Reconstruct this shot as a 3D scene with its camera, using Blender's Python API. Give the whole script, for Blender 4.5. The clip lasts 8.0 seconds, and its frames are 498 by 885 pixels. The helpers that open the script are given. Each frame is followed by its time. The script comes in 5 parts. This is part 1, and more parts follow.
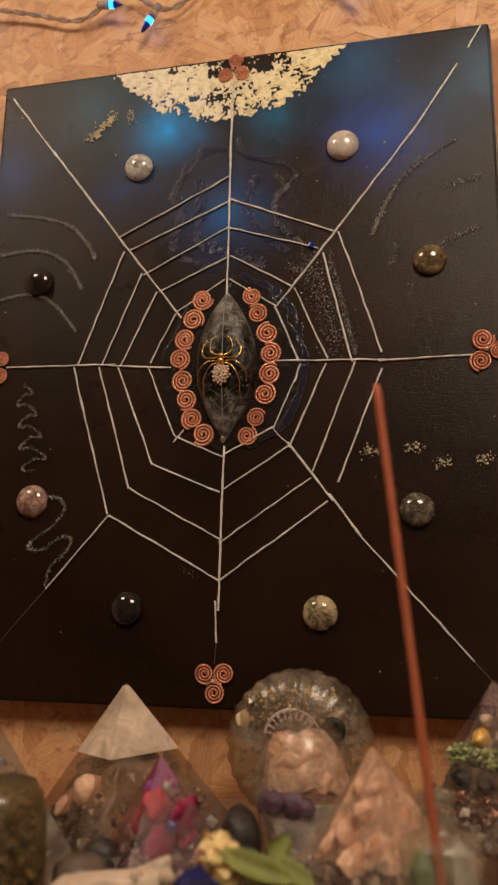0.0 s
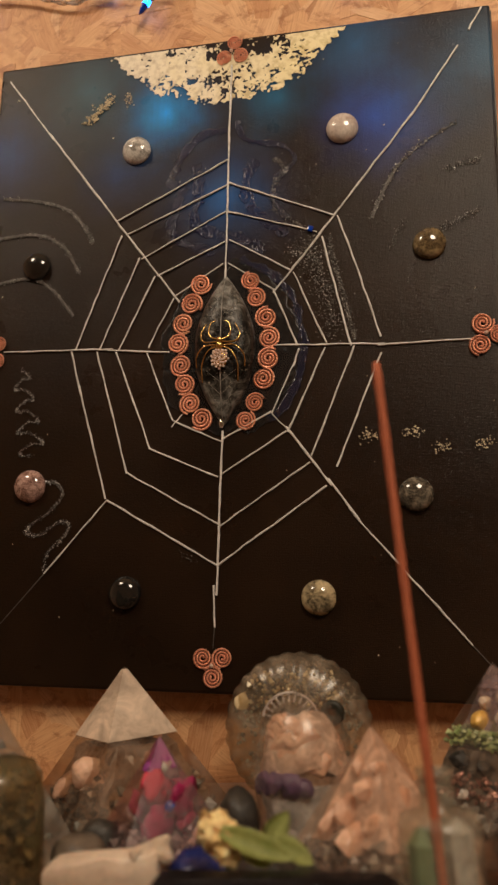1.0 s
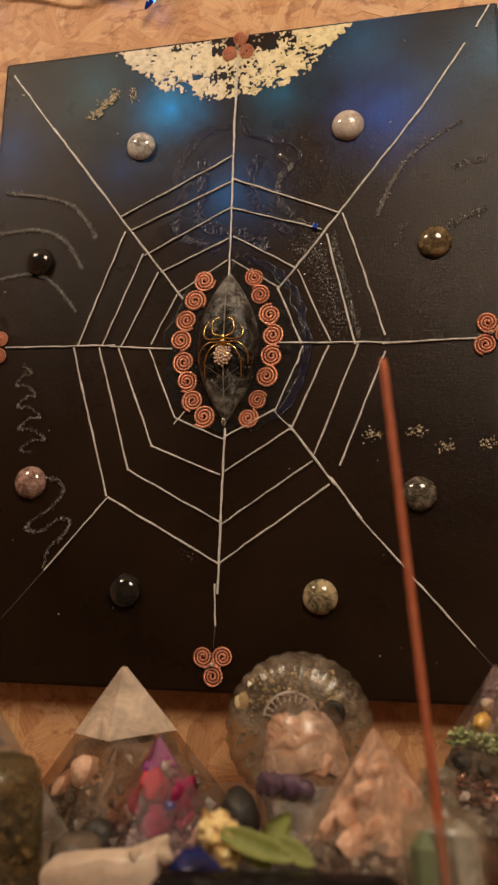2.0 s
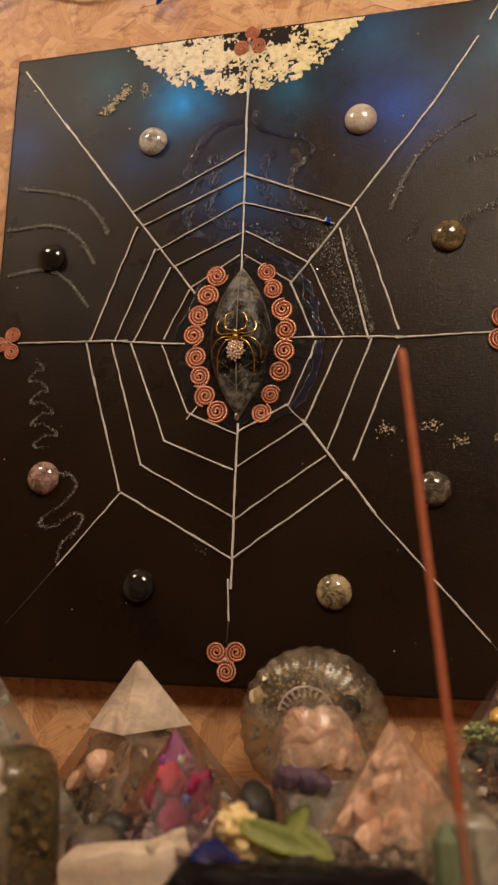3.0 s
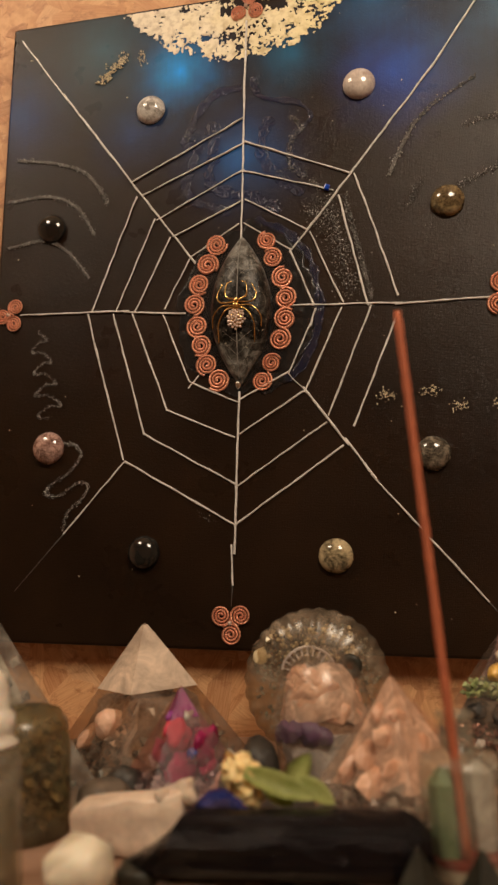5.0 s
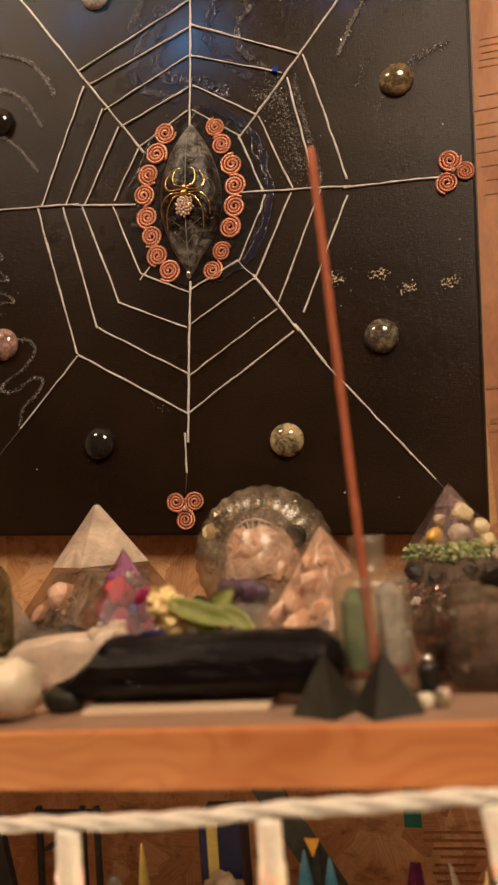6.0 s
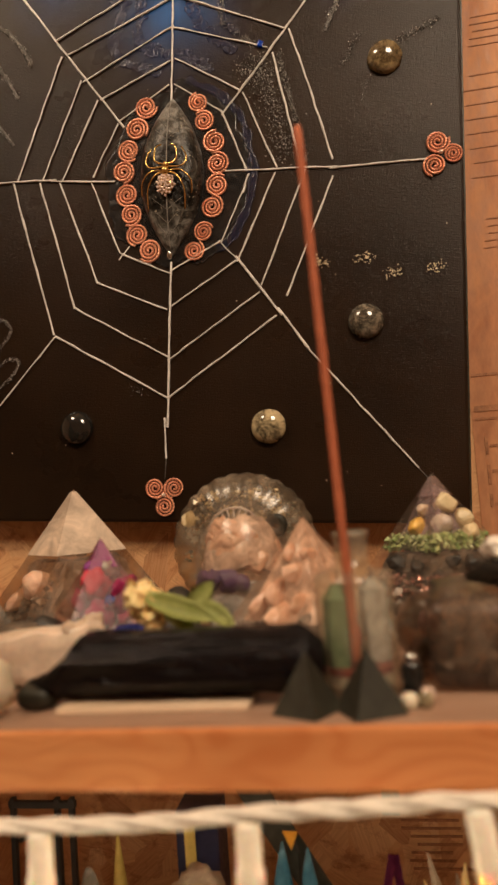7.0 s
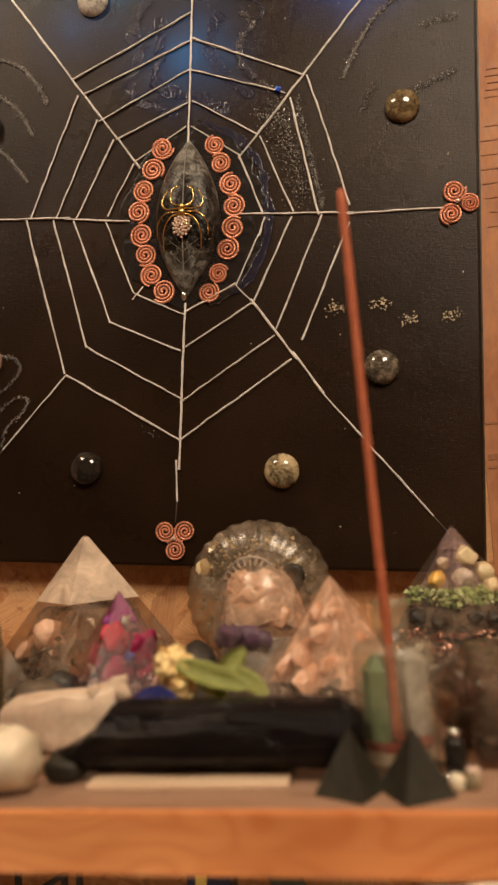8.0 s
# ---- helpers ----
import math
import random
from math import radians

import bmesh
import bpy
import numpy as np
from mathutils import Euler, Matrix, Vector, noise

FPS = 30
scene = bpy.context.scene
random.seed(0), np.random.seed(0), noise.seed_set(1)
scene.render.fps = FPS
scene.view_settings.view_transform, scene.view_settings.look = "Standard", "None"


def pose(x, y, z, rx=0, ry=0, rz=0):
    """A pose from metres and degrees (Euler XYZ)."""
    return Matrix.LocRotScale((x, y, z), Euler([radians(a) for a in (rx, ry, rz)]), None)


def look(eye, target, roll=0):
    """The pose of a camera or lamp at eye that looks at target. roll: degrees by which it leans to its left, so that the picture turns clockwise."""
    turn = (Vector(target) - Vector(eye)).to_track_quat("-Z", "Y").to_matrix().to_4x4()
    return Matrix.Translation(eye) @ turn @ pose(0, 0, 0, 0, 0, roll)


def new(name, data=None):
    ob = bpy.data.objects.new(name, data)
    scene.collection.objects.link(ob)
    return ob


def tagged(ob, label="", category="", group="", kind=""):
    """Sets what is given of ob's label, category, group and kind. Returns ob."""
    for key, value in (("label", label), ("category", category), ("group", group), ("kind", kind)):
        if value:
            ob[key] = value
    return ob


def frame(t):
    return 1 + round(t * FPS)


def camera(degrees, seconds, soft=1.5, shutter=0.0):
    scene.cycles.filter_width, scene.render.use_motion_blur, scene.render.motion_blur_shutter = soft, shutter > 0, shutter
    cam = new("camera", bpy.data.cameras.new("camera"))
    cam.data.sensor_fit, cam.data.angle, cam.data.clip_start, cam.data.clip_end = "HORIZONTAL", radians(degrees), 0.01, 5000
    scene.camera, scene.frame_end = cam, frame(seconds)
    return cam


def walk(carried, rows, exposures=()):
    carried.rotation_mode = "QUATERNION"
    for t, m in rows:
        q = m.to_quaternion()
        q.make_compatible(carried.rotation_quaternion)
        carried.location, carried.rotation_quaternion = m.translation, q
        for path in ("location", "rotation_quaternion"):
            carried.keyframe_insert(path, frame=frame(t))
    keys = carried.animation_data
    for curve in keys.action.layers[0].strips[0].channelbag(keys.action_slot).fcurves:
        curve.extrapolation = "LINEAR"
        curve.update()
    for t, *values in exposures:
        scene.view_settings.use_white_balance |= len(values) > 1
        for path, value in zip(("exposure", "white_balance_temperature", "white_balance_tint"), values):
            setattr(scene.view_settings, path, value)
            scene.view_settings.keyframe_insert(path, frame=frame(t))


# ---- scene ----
cam = camera(36.3, 8.0, soft=2.5)
PATH = [
    (0, (0.136, -0.532, 0.065), (-0.24, 1.384, 0.498), -3.3),
    (0.5, (0.135, -0.528, 0.061), (-0.243, 1.389, 0.485), -3.3),
    (1, (0.135, -0.529, 0.06), (-0.239, 1.392, 0.473), -3.3),
    (2.5, (0.13, -0.525, 0.059), (-0.249, 1.395, 0.47), -2.5),
    (3, (0.128, -0.525, 0.057), (-0.265, 1.393, 0.468), -2.7),
    (3.5, (0.133, -0.541, 0.056), (-0.261, 1.373, 0.478), -3.1),
    (4, (0.123, -0.543, 0.057), (-0.287, 1.364, 0.497), -3.0),
    (4.2, (0.121, -0.543, 0.058), (-0.296, 1.364, 0.493), -2.9),
    (5.3, (0.135, -0.527, 0.042), (-0.276, 1.407, 0.347), -3.5),
    (5.5, (0.137, -0.528, 0.033), (-0.277, 1.408, 0.315), -3.6),
    (5.8, (0.147, -0.524, 0.016), (-0.285, 1.418, 0.263), -4.0),
    (6, (0.157, -0.523, 0.007), (-0.252, 1.424, 0.212), -4.5),
    (6.2, (0.158, -0.525, 0.002), (-0.217, 1.430, 0.137), -5.0),
    (6.5, (0.159, -0.519, 0.004), (-0.223, 1.439, 0.136), -5.0),
    (6.7, (0.157, -0.516, 0.006), (-0.219, 1.442, 0.126), -4.7),
    (7, (0.155, -0.514, 0.012), (-0.208, 1.447, 0.161), -4.1),
    (7.2, (0.148, -0.516, 0.020), (-0.206, 1.446, 0.210), -3.7),
    (7.5, (0.138, -0.513, 0.033), (-0.217, 1.445, 0.234), -3.4),
    (7.7, (0.137, -0.511, 0.032), (-0.232, 1.447, 0.247), -3.1),
    (8, (0.135, -0.514, 0.03), (-0.179, 1.451, 0.229), -3.3),
]
walk(cam, [(t, look(eye, target, roll)) for t, eye, target, roll in PATH],
     exposures=[(0.0, -0.11, 6350, 10), (1.2, -0.13, 6350, 10), (3.0, 0.0, 6350, 10), (4.2, 0.0, 6400, 10), (5.5, 0.2, 6550, 11), (6.2, 0.4, 6750, 12), (7.0, 0.34, 6750, 12), (8.0, 0.4, 6550, 10)])
cam.data.dof.use_dof = True
cam.data.dof.focus_distance, cam.data.dof.aperture_fstop = 0.56, 12.0

# ---- light ----
world = bpy.data.worlds.new("world")
scene.world = world
world.use_nodes = True
world.node_tree.nodes["Background"].inputs[0].default_value = (0.9, 0.75, 0.6, 1)
world.node_tree.nodes["Background"].inputs[1].default_value = 0.02


def lamp(name, place, target, size, power, colour):
    data = bpy.data.lights.new(name, "AREA")
    data.shape, data.size, data.energy, data.color = "DISK", size, power, colour
    ob = new(name, data)
    ob.matrix_world = look(place, target)
    return ob


lamp("ceiling_lamp", (-0.66, -0.85, 1.32), (0, 0, 0.2), 0.40, 12, (1.0, 0.80, 0.58))
lamp("ceiling_lamp", (0.52, -0.95, 0.92), (0, 0, 0.2), 0.40, 11.0, (1.0, 0.80, 0.58))

# ---- materials ----
SHELF = -0.060      # top of the shelf
WALL = 0.020        # face of the board wall
LOW = -0.310        # top of the lower shelf


class Nodes:
    """A small wrapper to write node trees shortly."""

    def __init__(self, name):
        self.mat = bpy.data.materials.new(name)
        self.mat.use_nodes = True
        self.tree = self.mat.node_tree
        self.bsdf = self.tree.nodes["Principled BSDF"]
        self.out = self.tree.nodes["Material Output"]

    def add(self, kind, **values):
        node = self.tree.nodes.new(kind)
        for key, value in values.items():
            node.inputs[key.replace("_", " ")].default_value = value
        return node

    def link(self, a, b):
        self.tree.links.new(a, b)

    def coords(self, scale=(1, 1, 1), output="Object"):
        tc, mp = self.add("ShaderNodeTexCoord"), self.add("ShaderNodeMapping")
        mp.inputs["Scale"].default_value = scale
        self.link(tc.outputs[output], mp.inputs["Vector"])
        return mp.outputs["Vector"]

    def noise(self, vec, scale, detail=4, rough=0.6, distortion=0.0):
        n = self.add("ShaderNodeTexNoise", Scale=scale, Detail=detail, Roughness=rough, Distortion=distortion)
        self.link(vec, n.inputs["Vector"])
        return n.outputs["Fac"]

    def ramp(self, fac, *stops):
        r = self.add("ShaderNodeValToRGB")
        e = r.color_ramp.elements
        while len(e) < len(stops):
            e.new(0.5)
        for el, (at, colour) in zip(e, stops):
            el.position, el.color = at, (*colour, 1) if len(colour) == 3 else colour
        self.link(fac, r.inputs["Fac"])
        return r.outputs["Color"]

    def mix(self, fac, a, b, blend="MIX"):
        m = self.add("ShaderNodeMix")
        m.data_type, m.blend_type = "RGBA", blend
        for socket, value in ((m.inputs["Factor"], fac), (m.inputs[6], a), (m.inputs[7], b)):
            if isinstance(value, (int, float)):
                socket.default_value = value
            elif isinstance(value, tuple):
                socket.default_value = (*value, 1)
            else:
                self.link(value, socket)
        return m.outputs[2]

    def math(self, op, a, b=0.0, clamp=False):
        m = self.add("ShaderNodeMath")
        m.operation, m.use_clamp = op, clamp
        for socket, value in zip(m.inputs, (a, b)):
            if isinstance(value, (int, float)):
                socket.default_value = value
            else:
                self.link(value, socket)
        return m.outputs[0]

    def bump(self, height, strength, distance):
        b = self.add("ShaderNodeBump", Strength=strength, Distance=distance)
        self.link(height, b.inputs["Height"])
        self.link(b.outputs["Normal"], self.bsdf.inputs["Normal"])

    def set(self, **values):
        for key, value in values.items():
            socket = self.bsdf.inputs[key.replace("_", " ")]
            if isinstance(value, bpy.types.NodeSocket):
                self.link(value, socket)
            else:
                socket.default_value = (*value, 1) if key.endswith("Color") else value
        return self


def surface(name, c1, c2, scale=60.0, rough=0.5, metal=0.0, bump=0.2, depth=0.0005, coat=0.0, spec=0.5, stretch=(1, 1, 1), lo=0.35, hi=0.65, random=0.0, sub=0.0, trans=0.0):
    """A mottled surface: two colours by noise at two scales, uneven gloss and fine relief."""
    n = Nodes(name)
    v = n.coords(stretch)
    coarse, fine = n.noise(v, scale, 5, 0.65, 0.6), n.noise(v, scale * 6, 3)
    col = n.ramp(coarse, (lo, c1), (hi, c2))
    col = n.mix(0.35, col, n.ramp(fine, (0.3, tuple(0.55 * x for x in c1)), (0.75, c2)))
    if random:
        info = n.add("ShaderNodeObjectInfo")
        col = n.mix(random, col, n.ramp(info.outputs["Random"], (0.0, tuple(0.4 * x for x in c1)), (1.0, tuple(min(1, 1.25 * x) for x in c2))))
    r = n.ramp(fine, (0.3, (rough * 0.75,) * 3), (0.8, (min(1, rough * 1.25),) * 3))
    n.set(Base_Color=col, Roughness=r, Metallic=metal, Coat_Weight=coat, Coat_Roughness=0.06, Specular_IOR_Level=spec, Transmission_Weight=trans)
    if sub:
        n.set(Subsurface_Weight=sub, Subsurface_Radius=(0.01, 0.006, 0.004), Subsurface_Scale=0.6)
    n.bump(fine, bump, depth)
    return n.mat


def islands(name, stops, rough=0.4, metal=0.0, scale=300.0, coat=0.0):
    """Loose bits, each with a colour of its own."""
    n = Nodes(name)
    geo = n.add("ShaderNodeNewGeometry")
    col = n.ramp(geo.outputs["Random Per Island"], *stops)
    fine = n.noise(n.coords(), scale, 3)
    col = n.mix(0.3, col, n.ramp(fine, (0.3, tuple(0.5 * x for x in stops[0][1])), (0.7, stops[-1][1])))
    n.set(Base_Color=col, Roughness=rough, Metallic=metal, Coat_Weight=coat)
    n.bump(fine, 0.3, 0.0004)
    return n.mat


def resin(name, tint, cloud, amount, scale=70.0, least=0.35):
    """Clear cast resin or glass: lets light through with a tint, holds some milky cloud, and shines."""
    n = Nodes(name)
    v = n.coords()
    clear = n.add("ShaderNodeBsdfTransparent")
    clear.inputs["Color"].default_value = (*tint, 1)
    fog = n.noise(v, scale, 5, 0.65, 0.8)
    n.set(Base_Color=n.ramp(fog, (0.35, tuple(0.6 * x for x in cloud)), (0.7, cloud)), Roughness=0.3, Specular_IOR_Level=0.12)
    body = n.add("ShaderNodeMixShader")
    n.link(n.ramp(fog, (0.42, (amount * least,) * 3), (0.68, (amount,) * 3)), body.inputs[0])
    n.link(clear.outputs[0], body.inputs[1])
    n.link(n.bsdf.outputs[0], body.inputs[2])
    gloss = n.add("ShaderNodeBsdfGlossy", Roughness=0.24)
    shine = n.add("ShaderNodeMixShader")
    side = n.add("ShaderNodeLayerWeight", Blend=0.5)
    rim = n.math("ADD", 0.035, n.math("MULTIPLY", 0.60, n.math("POWER", side.outputs["Facing"], 4.0)))
    bump = n.add("ShaderNodeBump", Strength=0.25, Distance=0.0006)
    n.link(n.noise(v, 220.0, 3), bump.inputs["Height"])
    n.link(bump.outputs["Normal"], gloss.inputs["Normal"])
    n.link(rim, shine.inputs[0])
    n.link(body.outputs[0], shine.inputs[1])
    n.link(gloss.outputs[0], shine.inputs[2])
    n.link(shine.outputs[0], n.out.inputs["Surface"])
    return n.mat


def glow(name, colour, strength):
    n = Nodes(name)
    n.set(Base_Color=colour, Emission_Color=colour, Emission_Strength=strength, Roughness=0.2)
    return n.mat


def strand_board(name, by_island):
    """Pressed wood flakes with the grain along each flake."""
    n = Nodes(name)
    if by_island:
        geo = n.add("ShaderNodeNewGeometry")
        pick = geo.outputs["Random Per Island"]
        v = n.coords((14, 110, 1), "UV")
        v2 = n.coords((50, 800, 1), "UV")
    else:
        v = n.coords((30, 30, 30))
        v2 = n.coords((120, 120, 120))
        pick = n.noise(v, 1.5, 3)
    tone = n.ramp(pick, (0.0, (0.26, 0.095, 0.035)), (0.12, (0.46, 0.20, 0.08)), (0.45, (0.62, 0.32, 0.14)), (0.75, (0.70, 0.40, 0.20)), (1.0, (0.76, 0.50, 0.30)))
    grain, fibre = n.noise(v, 1.0, 5, 0.6, 0.5), n.noise(v2, 1.0, 2)
    col = n.mix(0.40, tone, n.ramp(grain, (0.3, (0.44, 0.19, 0.075)), (0.7, (0.72, 0.43, 0.22))))
    col = n.mix(0.25, col, n.ramp(fibre, (0.35, (0.32, 0.14, 0.05)), (0.6, (0.72, 0.45, 0.25))))
    stain = n.noise(n.coords((48, 48, 70)), 1.0, 6, 0.72, 0.25)
    col = n.mix(n.ramp(stain, (0.52, (0.0,) * 3), (0.64, (0.72,) * 3)), col, (0.29, 0.110, 0.038))
    n.set(Base_Color=col, Roughness=0.55)
    n.bump(fibre, 0.25, 0.0004)
    return n.mat


def pine(name):
    """Oiled reddish pine with arched growth rings and fine fibre."""
    n = Nodes(name)
    sep = n.add("ShaderNodeSeparateXYZ")
    n.link(n.coords(), sep.inputs[0])
    warp = n.noise(n.coords((13, 13, 22)), 1.0, 2, 0.4)
    along = n.math("ADD", n.math("MULTIPLY", sep.outputs["Z"], 900.0), n.math("MULTIPLY", sep.outputs["Y"], 180.0))
    rings = n.math("SINE", n.math("ADD", along, n.math("MULTIPLY", warp, 120.0)))
    rings = n.math("ADD", n.math("MULTIPLY", rings, 0.5), 0.5)
    fibre = n.noise(n.coords((16, 420, 420)), 1.0, 3)
    stain = n.noise(n.coords((4, 18, 18)), 1.0, 4)
    col = n.ramp(rings, (0.0, (0.66, 0.290, 0.110)), (0.60, (0.62, 0.260, 0.095)), (0.97, (0.50, 0.175, 0.056)))
    col = n.mix(0.28, col, n.ramp(fibre, (0.3, (0.45, 0.14, 0.04)), (0.7, (0.74, 0.32, 0.12))))
    col = n.mix(0.45, col, n.ramp(stain, (0.35, (0.48, 0.145, 0.046)), (0.65, (0.74, 0.36, 0.15))))
    n.set(Base_Color=col, Roughness=0.5)
    n.bump(fibre, 0.2, 0.0003)
    return n.mat


def painted_canvas(name):
    """Black-brown acrylic with sprayed blue clouds in the upper part, over a woven cloth."""
    n = Nodes(name)
    v = n.coords()
    warp = n.noise(v, 14, 4)
    col = n.ramp(n.noise(v, 9, 5), (0.3, (0.0098, 0.0049, 0.0025)), (0.7, (0.0215, 0.0110, 0.0054)))
    streak = n.ramp(n.noise(n.coords((260, 1, 9)), 1.0, 4, 0.6), (0.30, (0.90,) * 3), (0.70, (1.05,) * 3))
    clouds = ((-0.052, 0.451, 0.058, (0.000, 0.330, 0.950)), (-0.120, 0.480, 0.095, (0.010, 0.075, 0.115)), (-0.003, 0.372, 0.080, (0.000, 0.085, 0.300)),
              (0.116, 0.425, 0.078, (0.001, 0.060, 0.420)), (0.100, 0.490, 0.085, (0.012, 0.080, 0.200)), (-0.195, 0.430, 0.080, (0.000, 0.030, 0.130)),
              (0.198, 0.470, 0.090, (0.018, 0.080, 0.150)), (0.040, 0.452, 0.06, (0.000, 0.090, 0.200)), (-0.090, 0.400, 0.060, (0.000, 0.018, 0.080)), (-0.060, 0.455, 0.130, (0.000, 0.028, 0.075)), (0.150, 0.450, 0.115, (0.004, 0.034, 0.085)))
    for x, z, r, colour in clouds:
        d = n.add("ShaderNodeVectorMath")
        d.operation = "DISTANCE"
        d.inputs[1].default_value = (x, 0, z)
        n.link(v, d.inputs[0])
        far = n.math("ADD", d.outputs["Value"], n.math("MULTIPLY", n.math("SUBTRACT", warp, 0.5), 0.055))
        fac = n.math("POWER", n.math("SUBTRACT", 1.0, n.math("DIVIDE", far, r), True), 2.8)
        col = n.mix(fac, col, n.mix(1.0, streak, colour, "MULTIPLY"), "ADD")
    speck = n.noise(v, 900, 2)
    col = n.mix(n.math("MULTIPLY", n.math("GREATER_THAN", speck, 0.72), 0.35), col, (0.05, 0.06, 0.06))
    weave = []
    for direction in ("X", "Z"):
        w = n.add("ShaderNodeTexWave", Scale=290.0, Distortion=7.0, Detail=2.0, Detail_Scale=0.6)
        w.bands_direction = direction
        n.link(v, w.inputs["Vector"])
        weave.append(w.outputs["Fac"])
    rough = n.ramp(n.noise(v, 12, 4), (0.3, (0.25,) * 3), (0.7, (0.35,) * 3))
    n.set(Base_Color=col, Roughness=rough, Specular_IOR_Level=0.17)
    n.bump(n.math("ADD", n.math("MULTIPLY", n.math("MAXIMUM", *weave), 0.6), n.math("MULTIPLY", n.noise(v, 420, 3), 1.5)), 0.40, 0.0003)
    return n.mat


def leaf_metal(name):
    """Gilding: silver-cream to yellow gold, crumpled."""
    n = Nodes(name)
    v = n.coords()
    big, fine = n.noise(v, 26, 5, 0.65), n.noise(v, 160, 4)
    sep = n.add("ShaderNodeSeparateXYZ")
    n.link(v, sep.inputs[0])
    side = n.math("MULTIPLY", n.math("ADD", sep.outputs["X"], 0.08), 3.2)
    col = n.ramp(n.math("ADD", n.math("MULTIPLY", big, 0.7), side), (0.20, (0.56, 0.50, 0.43)), (0.45, (0.74, 0.66, 0.50)), (0.62, (0.70, 0.60, 0.34)), (0.90, (0.72, 0.60, 0.24)))
    col = n.mix(0.45, col, n.ramp(fine, (0.34, (0.34, 0.26, 0.17)), (0.55, (0.86, 0.79, 0.62))))
    n.set(Base_Color=col, Roughness=n.ramp(fine, (0.3, (0.40,) * 3), (0.7, (0.65,) * 3)), Metallic=0.12)
    n.bump(fine, 0.5, 0.0008)
    return n.mat


M_BOARD, M_STRAND = strand_board("board", False), strand_board("strand", True)
M_PINE = pine("pine")
M_CANVAS, M_LEAF = painted_canvas("painted_canvas"), leaf_metal("gold_leaf")
M_EDGE = surface("canvas_edge", (0.012, 0.012, 0.008), (0.05, 0.052, 0.034), 40, 0.45)
M_THREAD = surface("waxed_thread", (0.46, 0.44, 0.42), (0.90, 0.87, 0.83), 70, 0.30, bump=0.5, random=0.16)
M_COPPER = surface("copper_wire", (0.72, 0.29, 0.18), (0.90, 0.47, 0.33), 240, 0.38, 0.85)
M_GOLD = surface("gold_metal", (0.50, 0.31, 0.09), (0.82, 0.58, 0.24), 200, 0.22, 1.0)
M_PEARL = surface("pearl_bead", (0.62, 0.42, 0.34), (0.86, 0.70, 0.60), 300, 0.22, 0.2, coat=0.6)
M_SILVER = surface("silver_metal", (0.5, 0.5, 0.5), (0.8, 0.8, 0.78), 300, 0.2, 1.0)
M_GLITTER = islands("glitter", ((0.0, (0.012, 0.012, 0.013)), (0.45, (0.06, 0.06, 0.06)), (0.75, (0.30, 0.29, 0.28)), (1.0, (0.92, 0.90, 0.86))), 0.2, 0.35)
M_FLECK = islands("gold_flecks", ((0.0, (0.46, 0.37, 0.22)), (0.5, (0.74, 0.64, 0.44)), (1.0, (0.92, 0.85, 0.66))), 0.45, 0.25)
M_GEL = resin("dark_gel", (0.72, 0.72, 0.74), (0.030, 0.027, 0.026), 0.55, 160.0)
M_GEL_BLUE = resin("blue_gel", (0.82, 0.84, 0.95), (0.022, 0.028, 0.085), 0.34, 200.0)
M_SMEAR = surface("grey_smear", (0.04, 0.037, 0.034), (0.13, 0.12, 0.11), 180, 0.35, bump=0.6)


def smoky_gem(name):
    """Dark clear resin with milky clouds at both ends, bubbles and pale crumbs."""
    n = Nodes(name)
    v = n.coords()
    sep = n.add("ShaderNodeSeparateXYZ")
    n.link(v, sep.inputs[0])
    away = n.math("MULTIPLY", n.math("ABSOLUTE", n.math("SUBTRACT", sep.outputs["Z"], 0.2400)), 11.0)
    milk = n.math("ADD", n.noise(v, 75, 6, 0.7, 1.0), n.math("MULTIPLY", n.math("SUBTRACT", away, 0.30), 0.42))
    col = n.ramp(milk, (0.43, (0.006, 0.005, 0.004)), (0.54, (0.05, 0.045, 0.038)), (0.68, (0.22, 0.215, 0.20)), (0.84, (0.46, 0.45, 0.43)))
    crumbs = n.noise(v, 520, 3, 0.6)
    col = n.mix(n.ramp(crumbs, (0.64, (0.0,) * 3), (0.70, (0.7,) * 3)), col, (0.42, 0.38, 0.30))
    n.set(Base_Color=col, Roughness=n.ramp(crumbs, (0.3, (0.22,) * 3), (0.7, (0.42,) * 3)), Specular_IOR_Level=0.22)
    n.bump(n.math("ADD", n.noise(v, 90, 4), n.math("MULTIPLY", crumbs, 0.4)), 0.5, 0.0016)
    return n.mat


M_GEM = smoky_gem("smoky_gem")
M_VEIN = surface("leaf_vein", (0.08, 0.076, 0.070), (0.34, 0.32, 0.29), 200, 0.4)
M_BLACK = surface("black_stone", (0.006, 0.006, 0.006), (0.020, 0.019, 0.017), 50, 0.14, coat=0.4, bump=0.05)
M_LOG = surface("black_tourmaline", (0.0025, 0.002, 0.0025), (0.008, 0.0065, 0.008), 40, 0.10, bump=0.5, depth=0.0010, spec=0.18, stretch=(0.25, 6, 6))
M_SERP = surface("dark_green_stone", (0.014, 0.013, 0.009), (0.040, 0.038, 0.027), 90, 0.50, bump=0.3, spec=0.3)
M_SHELF_TOP = surface("mauve_shelf_top", (0.27, 0.155, 0.10), (0.42, 0.26, 0.18), 18, 0.45, stretch=(0.3, 3, 1))
M_WHITE = surface("milky_quartz", (0.72, 0.64, 0.49), (0.82, 0.75, 0.60), 30, 0.4, bump=0.3, sub=0.35)
